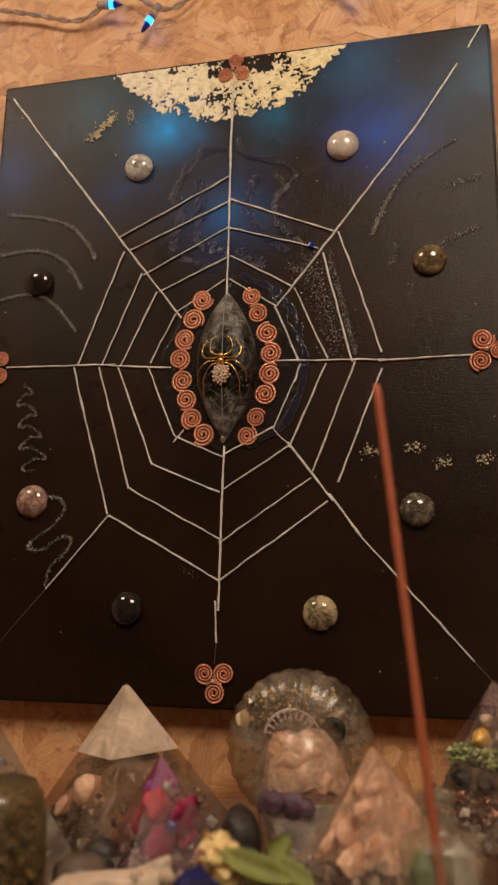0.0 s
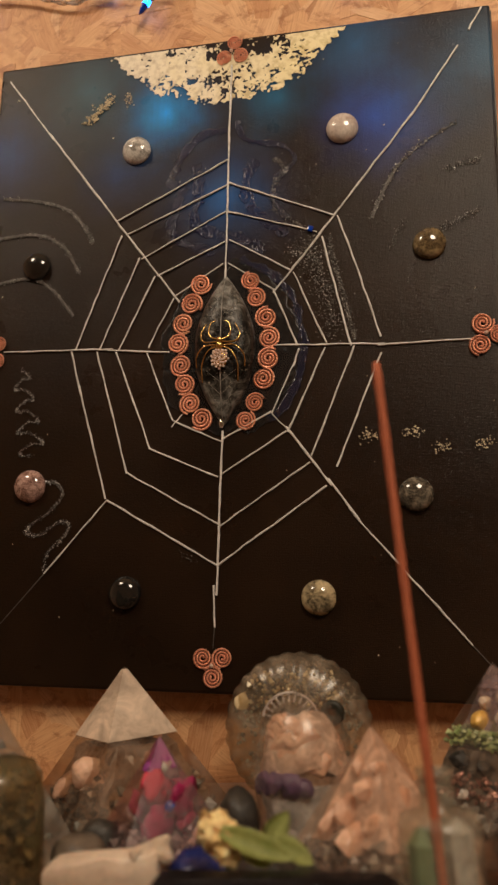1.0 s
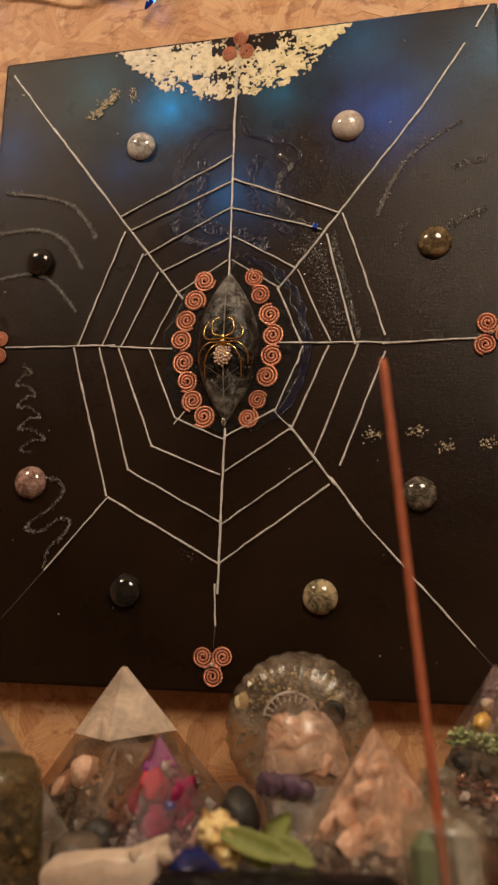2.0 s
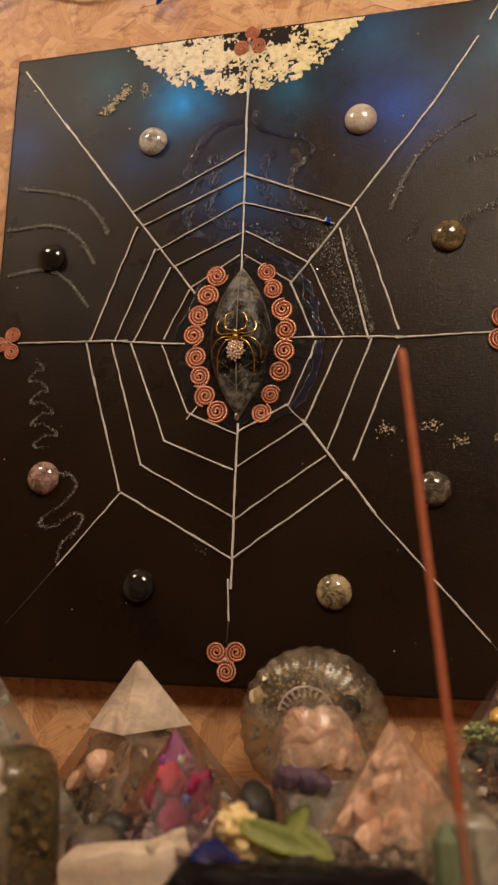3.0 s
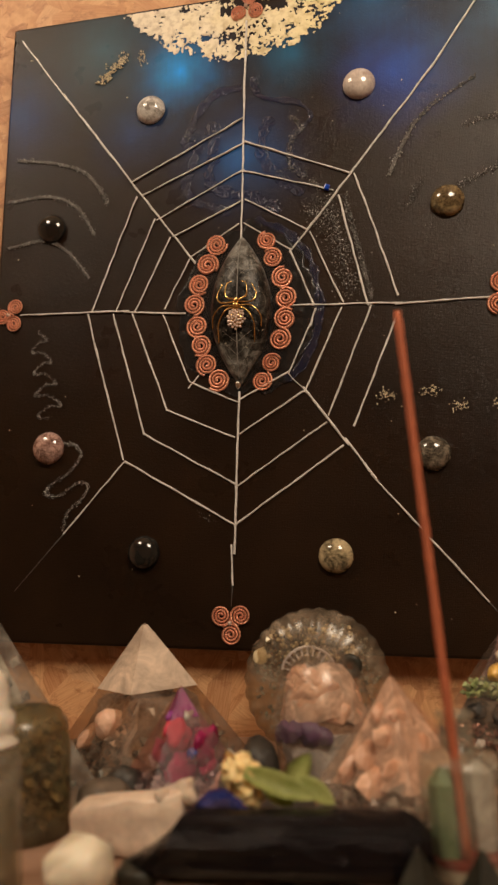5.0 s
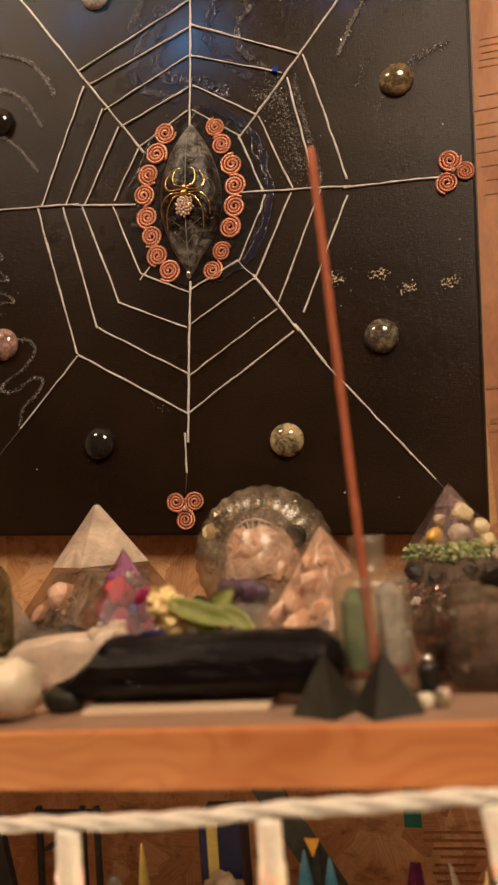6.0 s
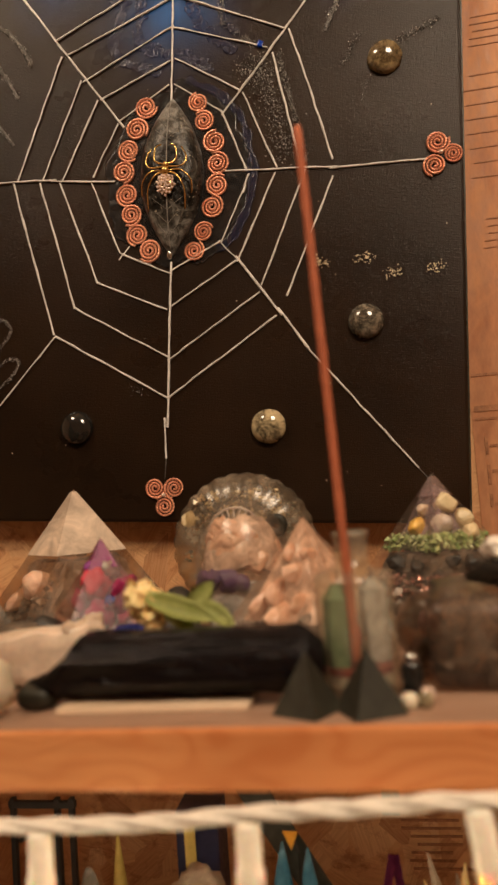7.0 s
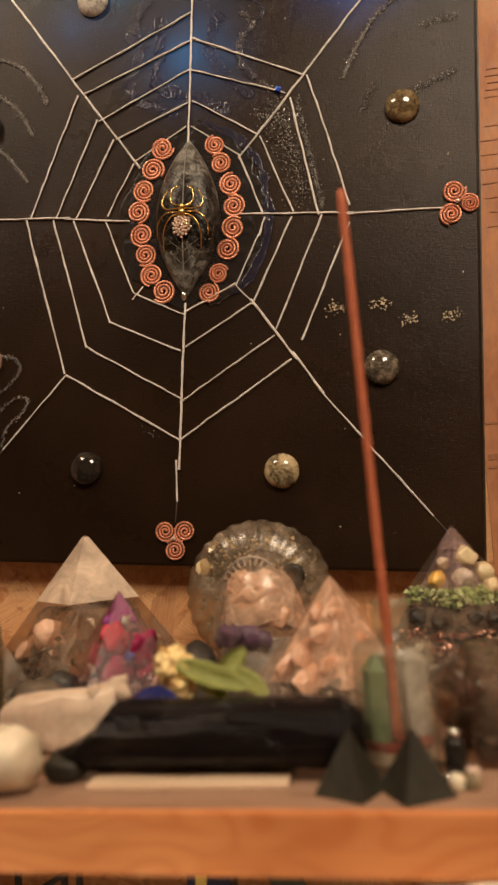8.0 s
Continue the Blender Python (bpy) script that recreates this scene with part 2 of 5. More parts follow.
M_DUSK = surface("pinkish_quartz", (0.58, 0.45, 0.35), (0.76, 0.62, 0.49), 40, 0.35, bump=0.3, sub=0.3)
M_MOON = surface("moonstone", (0.16, 0.145, 0.13), (0.86, 0.83, 0.78), 75, 0.12, coat=0.4, bump=0.05, lo=0.38, hi=0.60)
M_PINKISH = surface("rose_stone", (0.42, 0.33, 0.29), (0.76, 0.69, 0.62), 60, 0.12, coat=0.4, bump=0.05)
M_PYRITE = surface("brown_stone", (0.04, 0.024, 0.012), (0.38, 0.29, 0.15), 85, 0.16, coat=0.6, bump=0.1, lo=0.44, hi=0.66)
M_CRACKLE = surface("crackled_pink", (0.10, 0.045, 0.035), (0.55, 0.36, 0.31), 130, 0.12, coat=0.9, bump=0.1, lo=0.42, hi=0.6)
M_SNOW = surface("snowflake_stone", (0.012, 0.010, 0.008), (0.30, 0.26, 0.20), 100, 0.12, coat=0.35, bump=0.05, lo=0.50, hi=0.66)
M_CREAM = surface("cream_stone", (0.020, 0.014, 0.008), (0.58, 0.47, 0.28), 95, 0.14, coat=0.35, bump=0.05, lo=0.40, hi=0.60)
M_PEACH = surface("peach_stone", (0.60, 0.30, 0.18), (0.84, 0.56, 0.41), 70, 0.35, random=0.25, sub=0.15)
M_QUARTZ = surface("frosted_quartz", (0.78, 0.70, 0.60), (0.95, 0.90, 0.82), 26, 0.25, random=0.10, coat=0.3)
M_MUD = surface("brown_resin_fill", (0.16, 0.085, 0.05), (0.42, 0.28, 0.19), 60, 0.3, coat=0.3)
M_ROSE = surface("rose_fill", (0.26, 0.008, 0.07), (0.56, 0.06, 0.14), 75, 0.3, coat=0.3)
M_GREYFILL = surface("grey_fill", (0.20, 0.18, 0.15), (0.56, 0.52, 0.44), 45, 0.3, coat=0.3)
M_MAGENTA = surface("magenta_petal", (0.20, 0.004, 0.050), (0.46, 0.022, 0.130), 140, 0.45, random=0.3, bump=0.8, depth=0.001)
M_VIOLET = surface("violet_petal", (0.13, 0.014, 0.14), (0.34, 0.05, 0.30), 110, 0.4, bump=0.5)
M_LAPIS = surface("blue_stone", (0.008, 0.020, 0.13), (0.03, 0.07, 0.42), 120, 0.25, coat=0.5)
M_NIGHT = surface("dark_blue_stone", (0.006, 0.010, 0.060), (0.016, 0.032, 0.200), 120, 0.30, coat=0.2)
M_CORAL = surface("coral_petal", (0.46, 0.016, 0.050), (0.70, 0.065, 0.105), 140, 0.45, bump=0.8, depth=0.001)
M_MUDDY = surface("mottled_brown_stone", (0.030, 0.022, 0.016), (0.20, 0.155, 0.115), 110, 0.45, bump=0.5)
M_DULL = surface("dull_black_stone", (0.010, 0.009, 0.008), (0.060, 0.050, 0.040), 90, 0.50, bump=0.6)
M_AMETHYST = surface("amethyst", (0.045, 0.016, 0.065), (0.16, 0.075, 0.18), 90, 0.45)
M_LILAC = surface("lilac_stone", (0.34, 0.22, 0.32), (0.58, 0.44, 0.52), 90, 0.3, random=0.3)
M_AMBER = surface("yellow_stone", (0.66, 0.34, 0.05), (0.86, 0.54, 0.14), 80, 0.3, random=0.2)
M_BUTTER = surface("pale_yellow_stone", (0.68, 0.52, 0.28), (0.86, 0.74, 0.50), 80, 0.35, random=0.3)
M_GREEN = islands("green_chips", ((0.0, (0.12, 0.20, 0.06)), (0.5, (0.30, 0.42, 0.15)), (1.0, (0.60, 0.68, 0.36))), 0.3)
M_GRAVEL = islands("dark_gravel", ((0.0, (0.010, 0.009, 0.008)), (0.5, (0.06, 0.05, 0.045)), (0.8, (0.16, 0.12, 0.09)), (1.0, (0.45, 0.40, 0.36))), 0.3)
M_BROWN = islands("brown_chips", ((0.0, (0.06, 0.03, 0.02)), (0.5, (0.22, 0.12, 0.07)), (0.85, (0.38, 0.24, 0.15)), (1.0, (0.62, 0.50, 0.38))), 0.35)
M_BEADS = islands("copper_beads", ((0.0, (0.12, 0.045, 0.035)), (0.6, (0.36, 0.15, 0.11)), (1.0, (0.74, 0.50, 0.42))), 0.22, 0.55)
M_GREYCHIP = islands("grey_chips", ((0.0, (0.09, 0.085, 0.075)), (0.5, (0.26, 0.24, 0.21)), (0.8, (0.20, 0.24, 0.21)), (1.0, (0.55, 0.51, 0.46))), 0.3)
R_CLEAR = resin("clear_resin", (0.80, 0.72, 0.63), (0.40, 0.30, 0.23), 0.42, 45.0, 0.20)
R_QUARTZ = resin("quartz_cloud", (0.97, 0.95, 0.92), (0.96, 0.78, 0.62), 0.92, 34.0, 0.70)
R_PEACHCLOUD = resin("peach_cloud", (0.97, 0.86, 0.77), (0.95, 0.70, 0.55), 0.97, 130.0, 0.6)
R_MILKY = resin("milky_resin", (0.90, 0.87, 0.80), (0.52, 0.47, 0.40), 0.40)
R_DOME = resin("yellowish_resin", (0.84, 0.77, 0.65), (0.46, 0.37, 0.27), 0.50)
R_PINK = resin("pink_resin", (0.92, 0.76, 0.77), (0.40, 0.20, 0.21), 0.20, 60.0, 0.25)
R_BRIGHT = resin("bright_clear_resin", (0.93, 0.89, 0.85), (0.46, 0.38, 0.33), 0.16, 45.0, 0.20)
R_LILAC = resin("lilac_cloud", (0.92, 0.87, 0.89), (0.60, 0.47, 0.52), 0.60, 90.0)
R_EGG = resin("egg_resin", (0.95, 0.92, 0.88), (0.62, 0.55, 0.48), 0.16)
R_PALE = resin("pale_cloud", (0.92, 0.90, 0.88), (0.80, 0.76, 0.72), 0.92, 120.0, 0.65)
R_SMOKE = resin("smoky_resin", (0.66, 0.56, 0.48), (0.22, 0.16, 0.12), 0.55, 50.0)
M_REDBOARD = surface("reddish_board", (0.36, 0.135, 0.060), (0.56, 0.270, 0.130), 38, 0.7, bump=0.4, stretch=(1, 1, 0.4))
R_OLIVE = resin("olive_glass", (0.68, 0.63, 0.44), (0.26, 0.22, 0.13), 0.50)
R_PEACH = resin("peach_resin", (0.97, 0.90, 0.84), (0.76, 0.54, 0.42), 0.25)
R_GLASS = resin("bottle_glass", (0.90, 0.90, 0.84), (0.80, 0.72, 0.58), 0.30, 32.0)
R_WIRE = resin("clear_wire", (0.85, 0.82, 0.80), (0.62, 0.55, 0.52), 0.75)
M_INCENSE = surface("red_incense", (0.36, 0.085, 0.035), (0.50, 0.14, 0.06), 260, 0.75, bump=0.7)
M_WAX = surface("red_wax", (0.18, 0.02, 0.012), (0.32, 0.05, 0.03), 120, 0.3)
M_GREENSTICK = surface("green_crystal", (0.10, 0.16, 0.08), (0.24, 0.32, 0.18), 70, 0.25, coat=0.4)
M_SAND = surface("pale_sand", (0.42, 0.33, 0.24), (0.62, 0.52, 0.40), 400, 0.8, bump=0.8)
M_STICK = surface("pale_wood_slip", (0.60, 0.42, 0.28), (0.76, 0.58, 0.42), 60, 0.6, stretch=(0.3, 5, 5))
M_PETAL = surface("dried_petal", (1.0, 0.68, 0.27), (1.0, 0.80, 0.44), 90, 0.7, bump=0.3, sub=0.3)
M_LEAFGREEN = surface("dried_leaf", (0.34, 0.40, 0.09), (0.56, 0.60, 0.22), 90, 0.55, bump=0.6)
M_CAP = surface("white_plastic", (0.74, 0.68, 0.58), (0.84, 0.79, 0.70), 60, 0.35, bump=0.05, sub=0.3)
M_ROPE = surface("white_cable", (0.74, 0.68, 0.58), (0.88, 0.83, 0.74), 140, 0.4, bump=0.3)
M_SOCKET = surface("lamp_socket", (0.80, 0.74, 0.62), (0.90, 0.85, 0.74), 90, 0.35, bump=0.1, sub=0.4)
M_WARM = glow("warm_bulb", (1.0, 0.80, 0.52), 85.0)
M_BLUEGLASS = surface("blue_bulb_glass", (0.0, 0.015, 0.25), (0.0, 0.05, 0.45), 200, 0.1, coat=0.8)
M_BLUE = glow("blue_bulb", (0.012, 0.22, 1.0), 9.0)
M_INK = surface("printed_ink", (0.22, 0.09, 0.04), (0.46, 0.21, 0.10), 240, 0.7)
M_PLASTER = surface("ceiling_board", (0.66, 0.52, 0.38), (0.76, 0.62, 0.47), 6, 0.7)
M_FLOOR = surface("floor_board", (0.20, 0.11, 0.06), (0.32, 0.19, 0.11), 8, 0.5, stretch=(1, 8, 1))
M_STEEL = surface("dark_blade", (0.035, 0.045, 0.042), (0.10, 0.11, 0.10), 30, 0.4, metal=0.4)
M_CYAN = surface("turquoise_paint", (0.03, 0.17, 0.32), (0.10, 0.34, 0.54), 40, 0.35, coat=0.3)
M_TEAL = surface("teal_paper", (0.0, 0.12, 0.09), (0.02, 0.20, 0.15), 40, 0.7)
M_LIME = surface("lime_paint", (0.22, 0.34, 0.04), (0.40, 0.50, 0.10), 60, 0.4)
M_ORANGE = surface("orange_paint", (0.60, 0.28, 0.02), (0.80, 0.42, 0.06), 60, 0.5)
M_YELLOW = surface("yellow_card", (0.60, 0.47, 0.10), (0.78, 0.64, 0.22), 40, 0.6)
M_NAVY = surface("navy_card", (0.010, 0.012, 0.045), (0.03, 0.035, 0.10), 40, 0.5)
M_WOOL = surface("white_wool", (0.55, 0.46, 0.36), (0.78, 0.70, 0.58), 120, 0.95, bump=1.0, depth=0.002)
M_FOIL = surface("purple_foil", (0.08, 0.012, 0.06), (0.26, 0.05, 0.16), 60, 0.18, metal=0.6)
M_IRON = surface("black_iron", (0.010, 0.010, 0.012), (0.03, 0.03, 0.03), 60, 0.5)
M_GREYPLASTIC = surface("grey_spoon", (0.16, 0.16, 0.15), (0.28, 0.27, 0.24), 60, 0.3)


# ---- building helpers ----
def thing(name, place=(0, 0, 0), label="", category="", group="", kind="", turn=0.0):
    ob = new(name)
    ob.empty_display_size = 0.01
    ob.matrix_world = pose(*place, 0, 0, turn)
    return tagged(ob, label, category, group, kind)


def finish(name, bm, material, smooth):
    me = bpy.data.meshes.new(name)
    bmesh.ops.recalc_face_normals(bm, faces=bm.faces)
    bm.to_mesh(me)
    bm.free()
    me.materials.append(material)
    if smooth:
        me.polygons.foreach_set("use_smooth", [True] * len(me.polygons))
    return me


def part(name, bm, material, parent, label="", smooth=False, kind=""):
    """Links a bmesh as one mesh object under a thing or a part."""
    ob = new(name, finish(name, bm, material, smooth))
    ob.parent = parent
    return tagged(ob, label, kind=kind)


def share(name, me, parent, m, label=""):
    ob = new(name, me)
    ob.parent, ob.matrix_local = parent, m
    return tagged(ob, label)


def box(bm, size, centre=(0, 0, 0), turn=None, bevel=0.0):
    made = bmesh.ops.create_cube(bm, size=1.0)["verts"]
    m = Matrix.Translation(centre) @ (turn or Matrix()) @ Matrix.Diagonal((*size, 1))
    bmesh.ops.transform(bm, matrix=m, verts=made)
    if bevel:
        edges = list({e for v in made for e in v.link_edges})
        bmesh.ops.bevel(bm, geom=edges, offset=bevel, segments=2, affect="EDGES", profile=0.6)
    return bm


def lathe(bm, profile, sides=28, centre=(0, 0, 0)):
    """A turned body from (radius, height) steps."""
    rings = []
    for r, z in profile:
        if r < 1e-6:
            rings.append([bm.verts.new((centre[0], centre[1], centre[2] + z))])
        else:
            rings.append([bm.verts.new((centre[0] + r * math.cos(a), centre[1] + r * math.sin(a), centre[2] + z)) for a in (2 * math.pi * k / sides for k in range(sides))])
    for lower, upper in zip(rings, rings[1:]):
        for k in range(sides):
            loop = [lower[k % len(lower)], lower[(k + 1) % len(lower)], upper[(k + 1) % len(upper)], upper[k % len(upper)]]
            loop = list(dict.fromkeys(loop))
            if len(loop) > 2:
                bm.faces.new(loop)
    return bm


def tube(bm, points, radius, sides=6, closed_ends=True, flat=1.0):
    """A round or flattened rod along points; radius is a number or one per point."""
    pts = [Vector(p) for p in points]
    radii = radius if isinstance(radius, (list, tuple)) else [radius] * len(pts)
    rings, side = [], None
    for k, p in enumerate(pts):
        ahead = (pts[min(k + 1, len(pts) - 1)] - pts[max(k - 1, 0)]).normalized()
        ref = side if side is not None else (Vector((0, 1, 0)) if abs(ahead.y) < 0.9 else Vector((1, 0, 0))).cross(ahead)
        side = (ref - ref.dot(ahead) * ahead).normalized()
        up = ahead.cross(side)
        rings.append([bm.verts.new(p + radii[k] * (math.cos(a) * side + flat * math.sin(a) * up)) for a in (2 * math.pi * j / sides for j in range(sides))])
    for a, b in zip(rings, rings[1:]):
        for j in range(sides):
            bm.faces.new((a[j], a[(j + 1) % sides], b[(j + 1) % sides], b[j]))
    if closed_ends:
        bm.faces.new(rings[0])
        bm.faces.new(rings[-1])
    return bm


def rock(bm, radii, centre=(0, 0, 0), seed=0, rough=0.25, detail=2, facets=1.6, turn=None):
    """A worn stone: a ball pushed in and out by noise."""
    made = bmesh.ops.create_icosphere(bm, subdivisions=detail, radius=1.0)["verts"]
    shift = Vector((seed * 3.17, seed * 1.31, seed * 2.23))
    for v in made:
        p = v.co.copy()
        v.co = p * (1 + rough * noise.noise(p * facets + shift) + 0.35 * rough * noise.noise(p * 3.7 * facets + shift))
    bmesh.ops.transform(bm, matrix=Matrix.Translation(centre) @ (turn or Matrix()) @ Matrix.Diagonal((*radii, 1)), verts=made)
    return bm


def shard(bm, radii, centre=(0, 0, 0), seed=0, count=14, turn=None):
    """A broken, flat-faced bit of stone: the hull of a few random points."""
    rng = random.Random(seed * 7.31)
    m = Matrix.Translation(centre) @ (turn or Matrix()) @ Matrix.Diagonal((*radii, 1))
    made = []
    for k in range(count):
        z, a = 1 - 2 * (k + 0.5) / count, k * 2.39996 + rng.uniform(-0.5, 0.5)
        r = math.sqrt(1 - z * z)
        made.append(bm.verts.new(m @ (Vector((r * math.cos(a), r * math.sin(a), z)) * rng.uniform(0.78, 1.15))))
    hull = bmesh.ops.convex_hull(bm, input=made)
    bmesh.ops.delete(bm, geom=[g for g in hull["geom_interior"] if isinstance(g, bmesh.types.BMVert)], context="VERTS")
    return bm


def chips(count, inside, size, seed, spread=0.5):
    """Many little angular bits, placed by the function inside(rng)."""
    rng = random.Random(seed)
    verts, faces = [], []
    corners = [Vector(c) for c in ((1, 0, 0), (-1, 0, 0), (0, 1, 0), (0, -1, 0), (0, 0, 1), (0, 0, -1))]
    sides = ((0, 2, 4), (2, 1, 4), (1, 3, 4), (3, 0, 4), (2, 0, 5), (1, 2, 5), (3, 1, 5), (0, 3, 5))
    for _ in range(count):
        c = Vector(inside(rng))
        turn = Euler([rng.uniform(0, 6.28) for _ in range(3)]).to_matrix()
        s = size * rng.uniform(1 - spread, 1 + spread)
        start = len(verts)
        verts += [c + turn @ (k * s * rng.uniform(0.6, 1.1)) for k in corners]
        faces += [tuple(start + i for i in f) for f in sides]
    return verts, faces


def loose(name, data, material, parent, label=""):
    """One object for bits that nobody could count."""
    me = bpy.data.meshes.new(name)
    me.from_pydata([tuple(v) for v in data[0]], [], data[1])
    me.materials.append(material)
    ob = new(name, me)
    ob.parent = parent
    return tagged(ob, label, kind="stuff")


def curve(points, steps=8):
    """A smooth line through points (Catmull-Rom)."""
    p = [Vector(q) for q in points]
    p = [2 * p[0] - p[1], *p, 2 * p[-1] - p[-2]]
    out = []
    for a, b, c, d in zip(p, p[1:], p[2:], p[3:]):
        for k in range(steps):
            t = k / steps
            out.append(0.5 * (2 * b + (c - a) * t + (2 * a - 5 * b + 4 * c - d) * t * t + (3 * b - a - 3 * c + d) * t ** 3))
    return out + [p[-2]]


# ---- the room ----
def slab(name, size, centre, material, label, category):
    bm = bmesh.new()
    box(bm, size, centre)
    ob = new(name, finish(name, bm, material, False))
    return tagged(ob, label, category, kind="structure")


wall_north = slab("wall_north", (3.4, 0.05, 2.76), (0, WALL + 0.025, -0.02), M_BOARD, "orange-brown strand board wall of pressed wood flakes", "wall")
slab("wall_south", (3.4, 0.05, 2.76), (0, -2.2, -0.02), M_PLASTER, "plain board wall behind the camera", "wall")
slab("wall_east", (0.05, 2.2, 2.76), (1.7, -1.08, -0.02), M_PLASTER, "plain board side wall", "wall")
slab("wall_west", (0.05, 2.2, 2.76), (-1.7, -1.08, -0.02), M_PLASTER, "plain board side wall", "wall")
slab("floor", (3.4, 2.3, 0.05), (0, -1.08, -1.42), M_FLOOR, "brown wooden floor", "floor")
slab("ceiling", (3.4, 2.3, 0.05), (0, -1.08, 1.38), M_PLASTER, "plain board ceiling", "ceiling")


def wood_flakes():
    """Flakes of the board, each a jagged sliver lying a little proud of the ones beneath."""
    rng = random.Random(5)
    verts, faces, uvs = [], [], []
    for k in range(2300):
        x, z = rng.uniform(-0.46, 0.42), rng.uniform(-0.36, 0.76)
        if abs(x) < 0.15 and 0.06 < z < 0.45:
            continue
        long, wide = rng.choice((0.010, 0.018, 0.028, 0.040)) * rng.uniform(0.7, 1.3), rng.uniform(0.005, 0.018)
        turn = rng.uniform(0, math.pi)
        ca, sa = math.cos(turn), math.sin(turn)
        lift = 0.0001 + 0.00035 * rng.random()
        count = rng.choice((5, 6, 7))
        outline = []
        for j in range(count):
            a = 2 * math.pi * (j + rng.uniform(-0.3, 0.3)) / count
            e = abs(math.cos(a)) ** 0.6 * math.copysign(1, math.cos(a)), abs(math.sin(a)) ** 0.6 * math.copysign(1, math.sin(a))
            outline.append((long * e[0] * rng.uniform(0.75, 1.05), wide * e[1] * rng.uniform(0.7, 1.05)))
        start, off = len(verts), rng.uniform(0, 9)
        for depth in (lift, -0.002):
            verts += [(x + ca * u - sa * w, WALL - depth, z + sa * u + ca * w) for u, w in outline]
        loops = [tuple(start + j for j in range(count))] + [(start + j, start + count + j, start + count + (j + 1) % count, start + (j + 1) % count) for j in range(count)]
        for f in loops:
            faces.append(f)
            uvs += [(outline[(i - start) % count][0] + off, outline[(i - start) % count][1] + off) for i in f]
    me = bpy.data.meshes.new("wood_flakes")
    me.from_pydata(verts, [], faces)
    layer = me.uv_layers.new(name="UVMap")
    layer.data.foreach_set("uv", [c for uv in uvs for c in uv])
    me.materials.append(M_STRAND)
    ob = new("wood_flakes", me)
    ob.parent = wall_north
    tagged(ob, "pressed flakes of pale and brown wood", kind="stuff")


wood_flakes()


def print_bar(x, z, w, h, lean=0.0):
    bm = bmesh.new()
    box(bm, (w, 0.0006, h), (x, WALL - 0.0012, z), pose(0, 0, 0, 0, lean, 0))
    part("print_bar", bm, M_INK, wall_north)


# added sheet that turns the board right of the canvas darker and redder
bm = bmesh.new()
box(bm, (0.150, 0.0004, 0.560), (0.286, WALL - 0.0008, 0.215))
part("ink_wash", bm, M_REDBOARD, wall_north, "reddish-brown sheet added over the wall beside the canvas")
rng = random.Random(11)
for k in range(0, 15, 2):                                  # fine lines of a stamp beside the canvas
    print_bar(0.2480 + rng.uniform(-0.002, 0.002), 0.222 + 0.0052 * k, rng.uniform(0.036, 0.048), 0.0009)
for k in range(5):
    print_bar(0.2450, 0.316 + 0.0052 * k, rng.uniform(0.018, 0.026), 0.0008)
    print_bar(0.2420, 0.172 + 0.0050 * k, rng.uniform(0.016, 0.026), 0.0008)
for z, h in ((0.085, 0.0018), (0.062, 0.004), (0.055, 0.0015)):
    print_bar(0.246, z, 0.066, h)
for row, tall in ((0.037, 0.017), (0.017, 0.014), (0.000, 0.012)):
    for k in range(6):
        print_bar(0.219 + 0.0105 * k, row, 0.0020, tall * rng.uniform(0.7, 1.0))
        print_bar(0.2235 + 0.0105 * k, row + rng.uniform(-0.4, 0.4) * tall, 0.005, 0.0018)
for k in range(7):                                         # a second stamp under the shelf
    print_bar(0.163 + rng.uniform(-0.004, 0.004), -0.240 + 0.0052 * k, rng.uniform(0.026, 0.044), 0.0016)
print_bar(0.158, -0.192, 0.005, 0.013, 25)


# ---- shelves ----
def shelf(name, z, thick, front, label):
    ob = thing(name, (0, 0, z), label, "shelf")
    bm = bmesh.new()
    box(bm, (1.9, WALL - 0.002 - front, thick), (0, (WALL - 0.002 + front) / 2, -thick / 2), bevel=0.0015)
    part("board", bm, M_PINE, ob)
    # thin mauve-brown layer, less orange than the board below
    bm = bmesh.new()
    box(bm, (1.896, WALL - 0.006 - front, 0.0006), (0, (WALL - 0.002 + front) / 2, 0.0), bevel=0.0002)
    part("top_face", bm, M_SHELF_TOP, ob, "mauve-brown greyish top face")
    for x in (-0.8, 0.8):
        bm = bmesh.new()
        box(bm, (0.03, 0.22, 0.03), (x, WALL - 0.114, -thick - 0.015), bevel=0.002)
        part("batten", bm, M_PINE, ob)


shelf("wooden_shelf", SHELF - 0.0004, 0.020, -0.272, "oiled orange pine shelf with a sawn front edge")
shelf("lower_wooden_shelf", LOW, 0.020, -0.250, "oiled pine shelf under the first one")

# ---- the painting ----
painting = tagged(new("spider_web_painting"), "black canvas with a string spider web, stones and copper coils", "painting")
painting.matrix_world = pose(0, 0, 0, 0, 4, 0)
bm = bmesh.new()
box(bm, (0.406, 0.0195, 0.511), (0, 0.0098, 0.2555), bevel=0.0022)
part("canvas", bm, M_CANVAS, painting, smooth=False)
# folded canvas sides; their olive tone paints in the highlight along the edge
for x in (-0.2035, 0.2035):
    bm = bmesh.new()
    box(bm, (0.0012, 0.015, 0.505), (x, 0.0105, 0.2555), bevel=0.0004)
    part("canvas_edge", bm, M_EDGE, painting, "folded black canvas edge with its olive highlight in the colour")


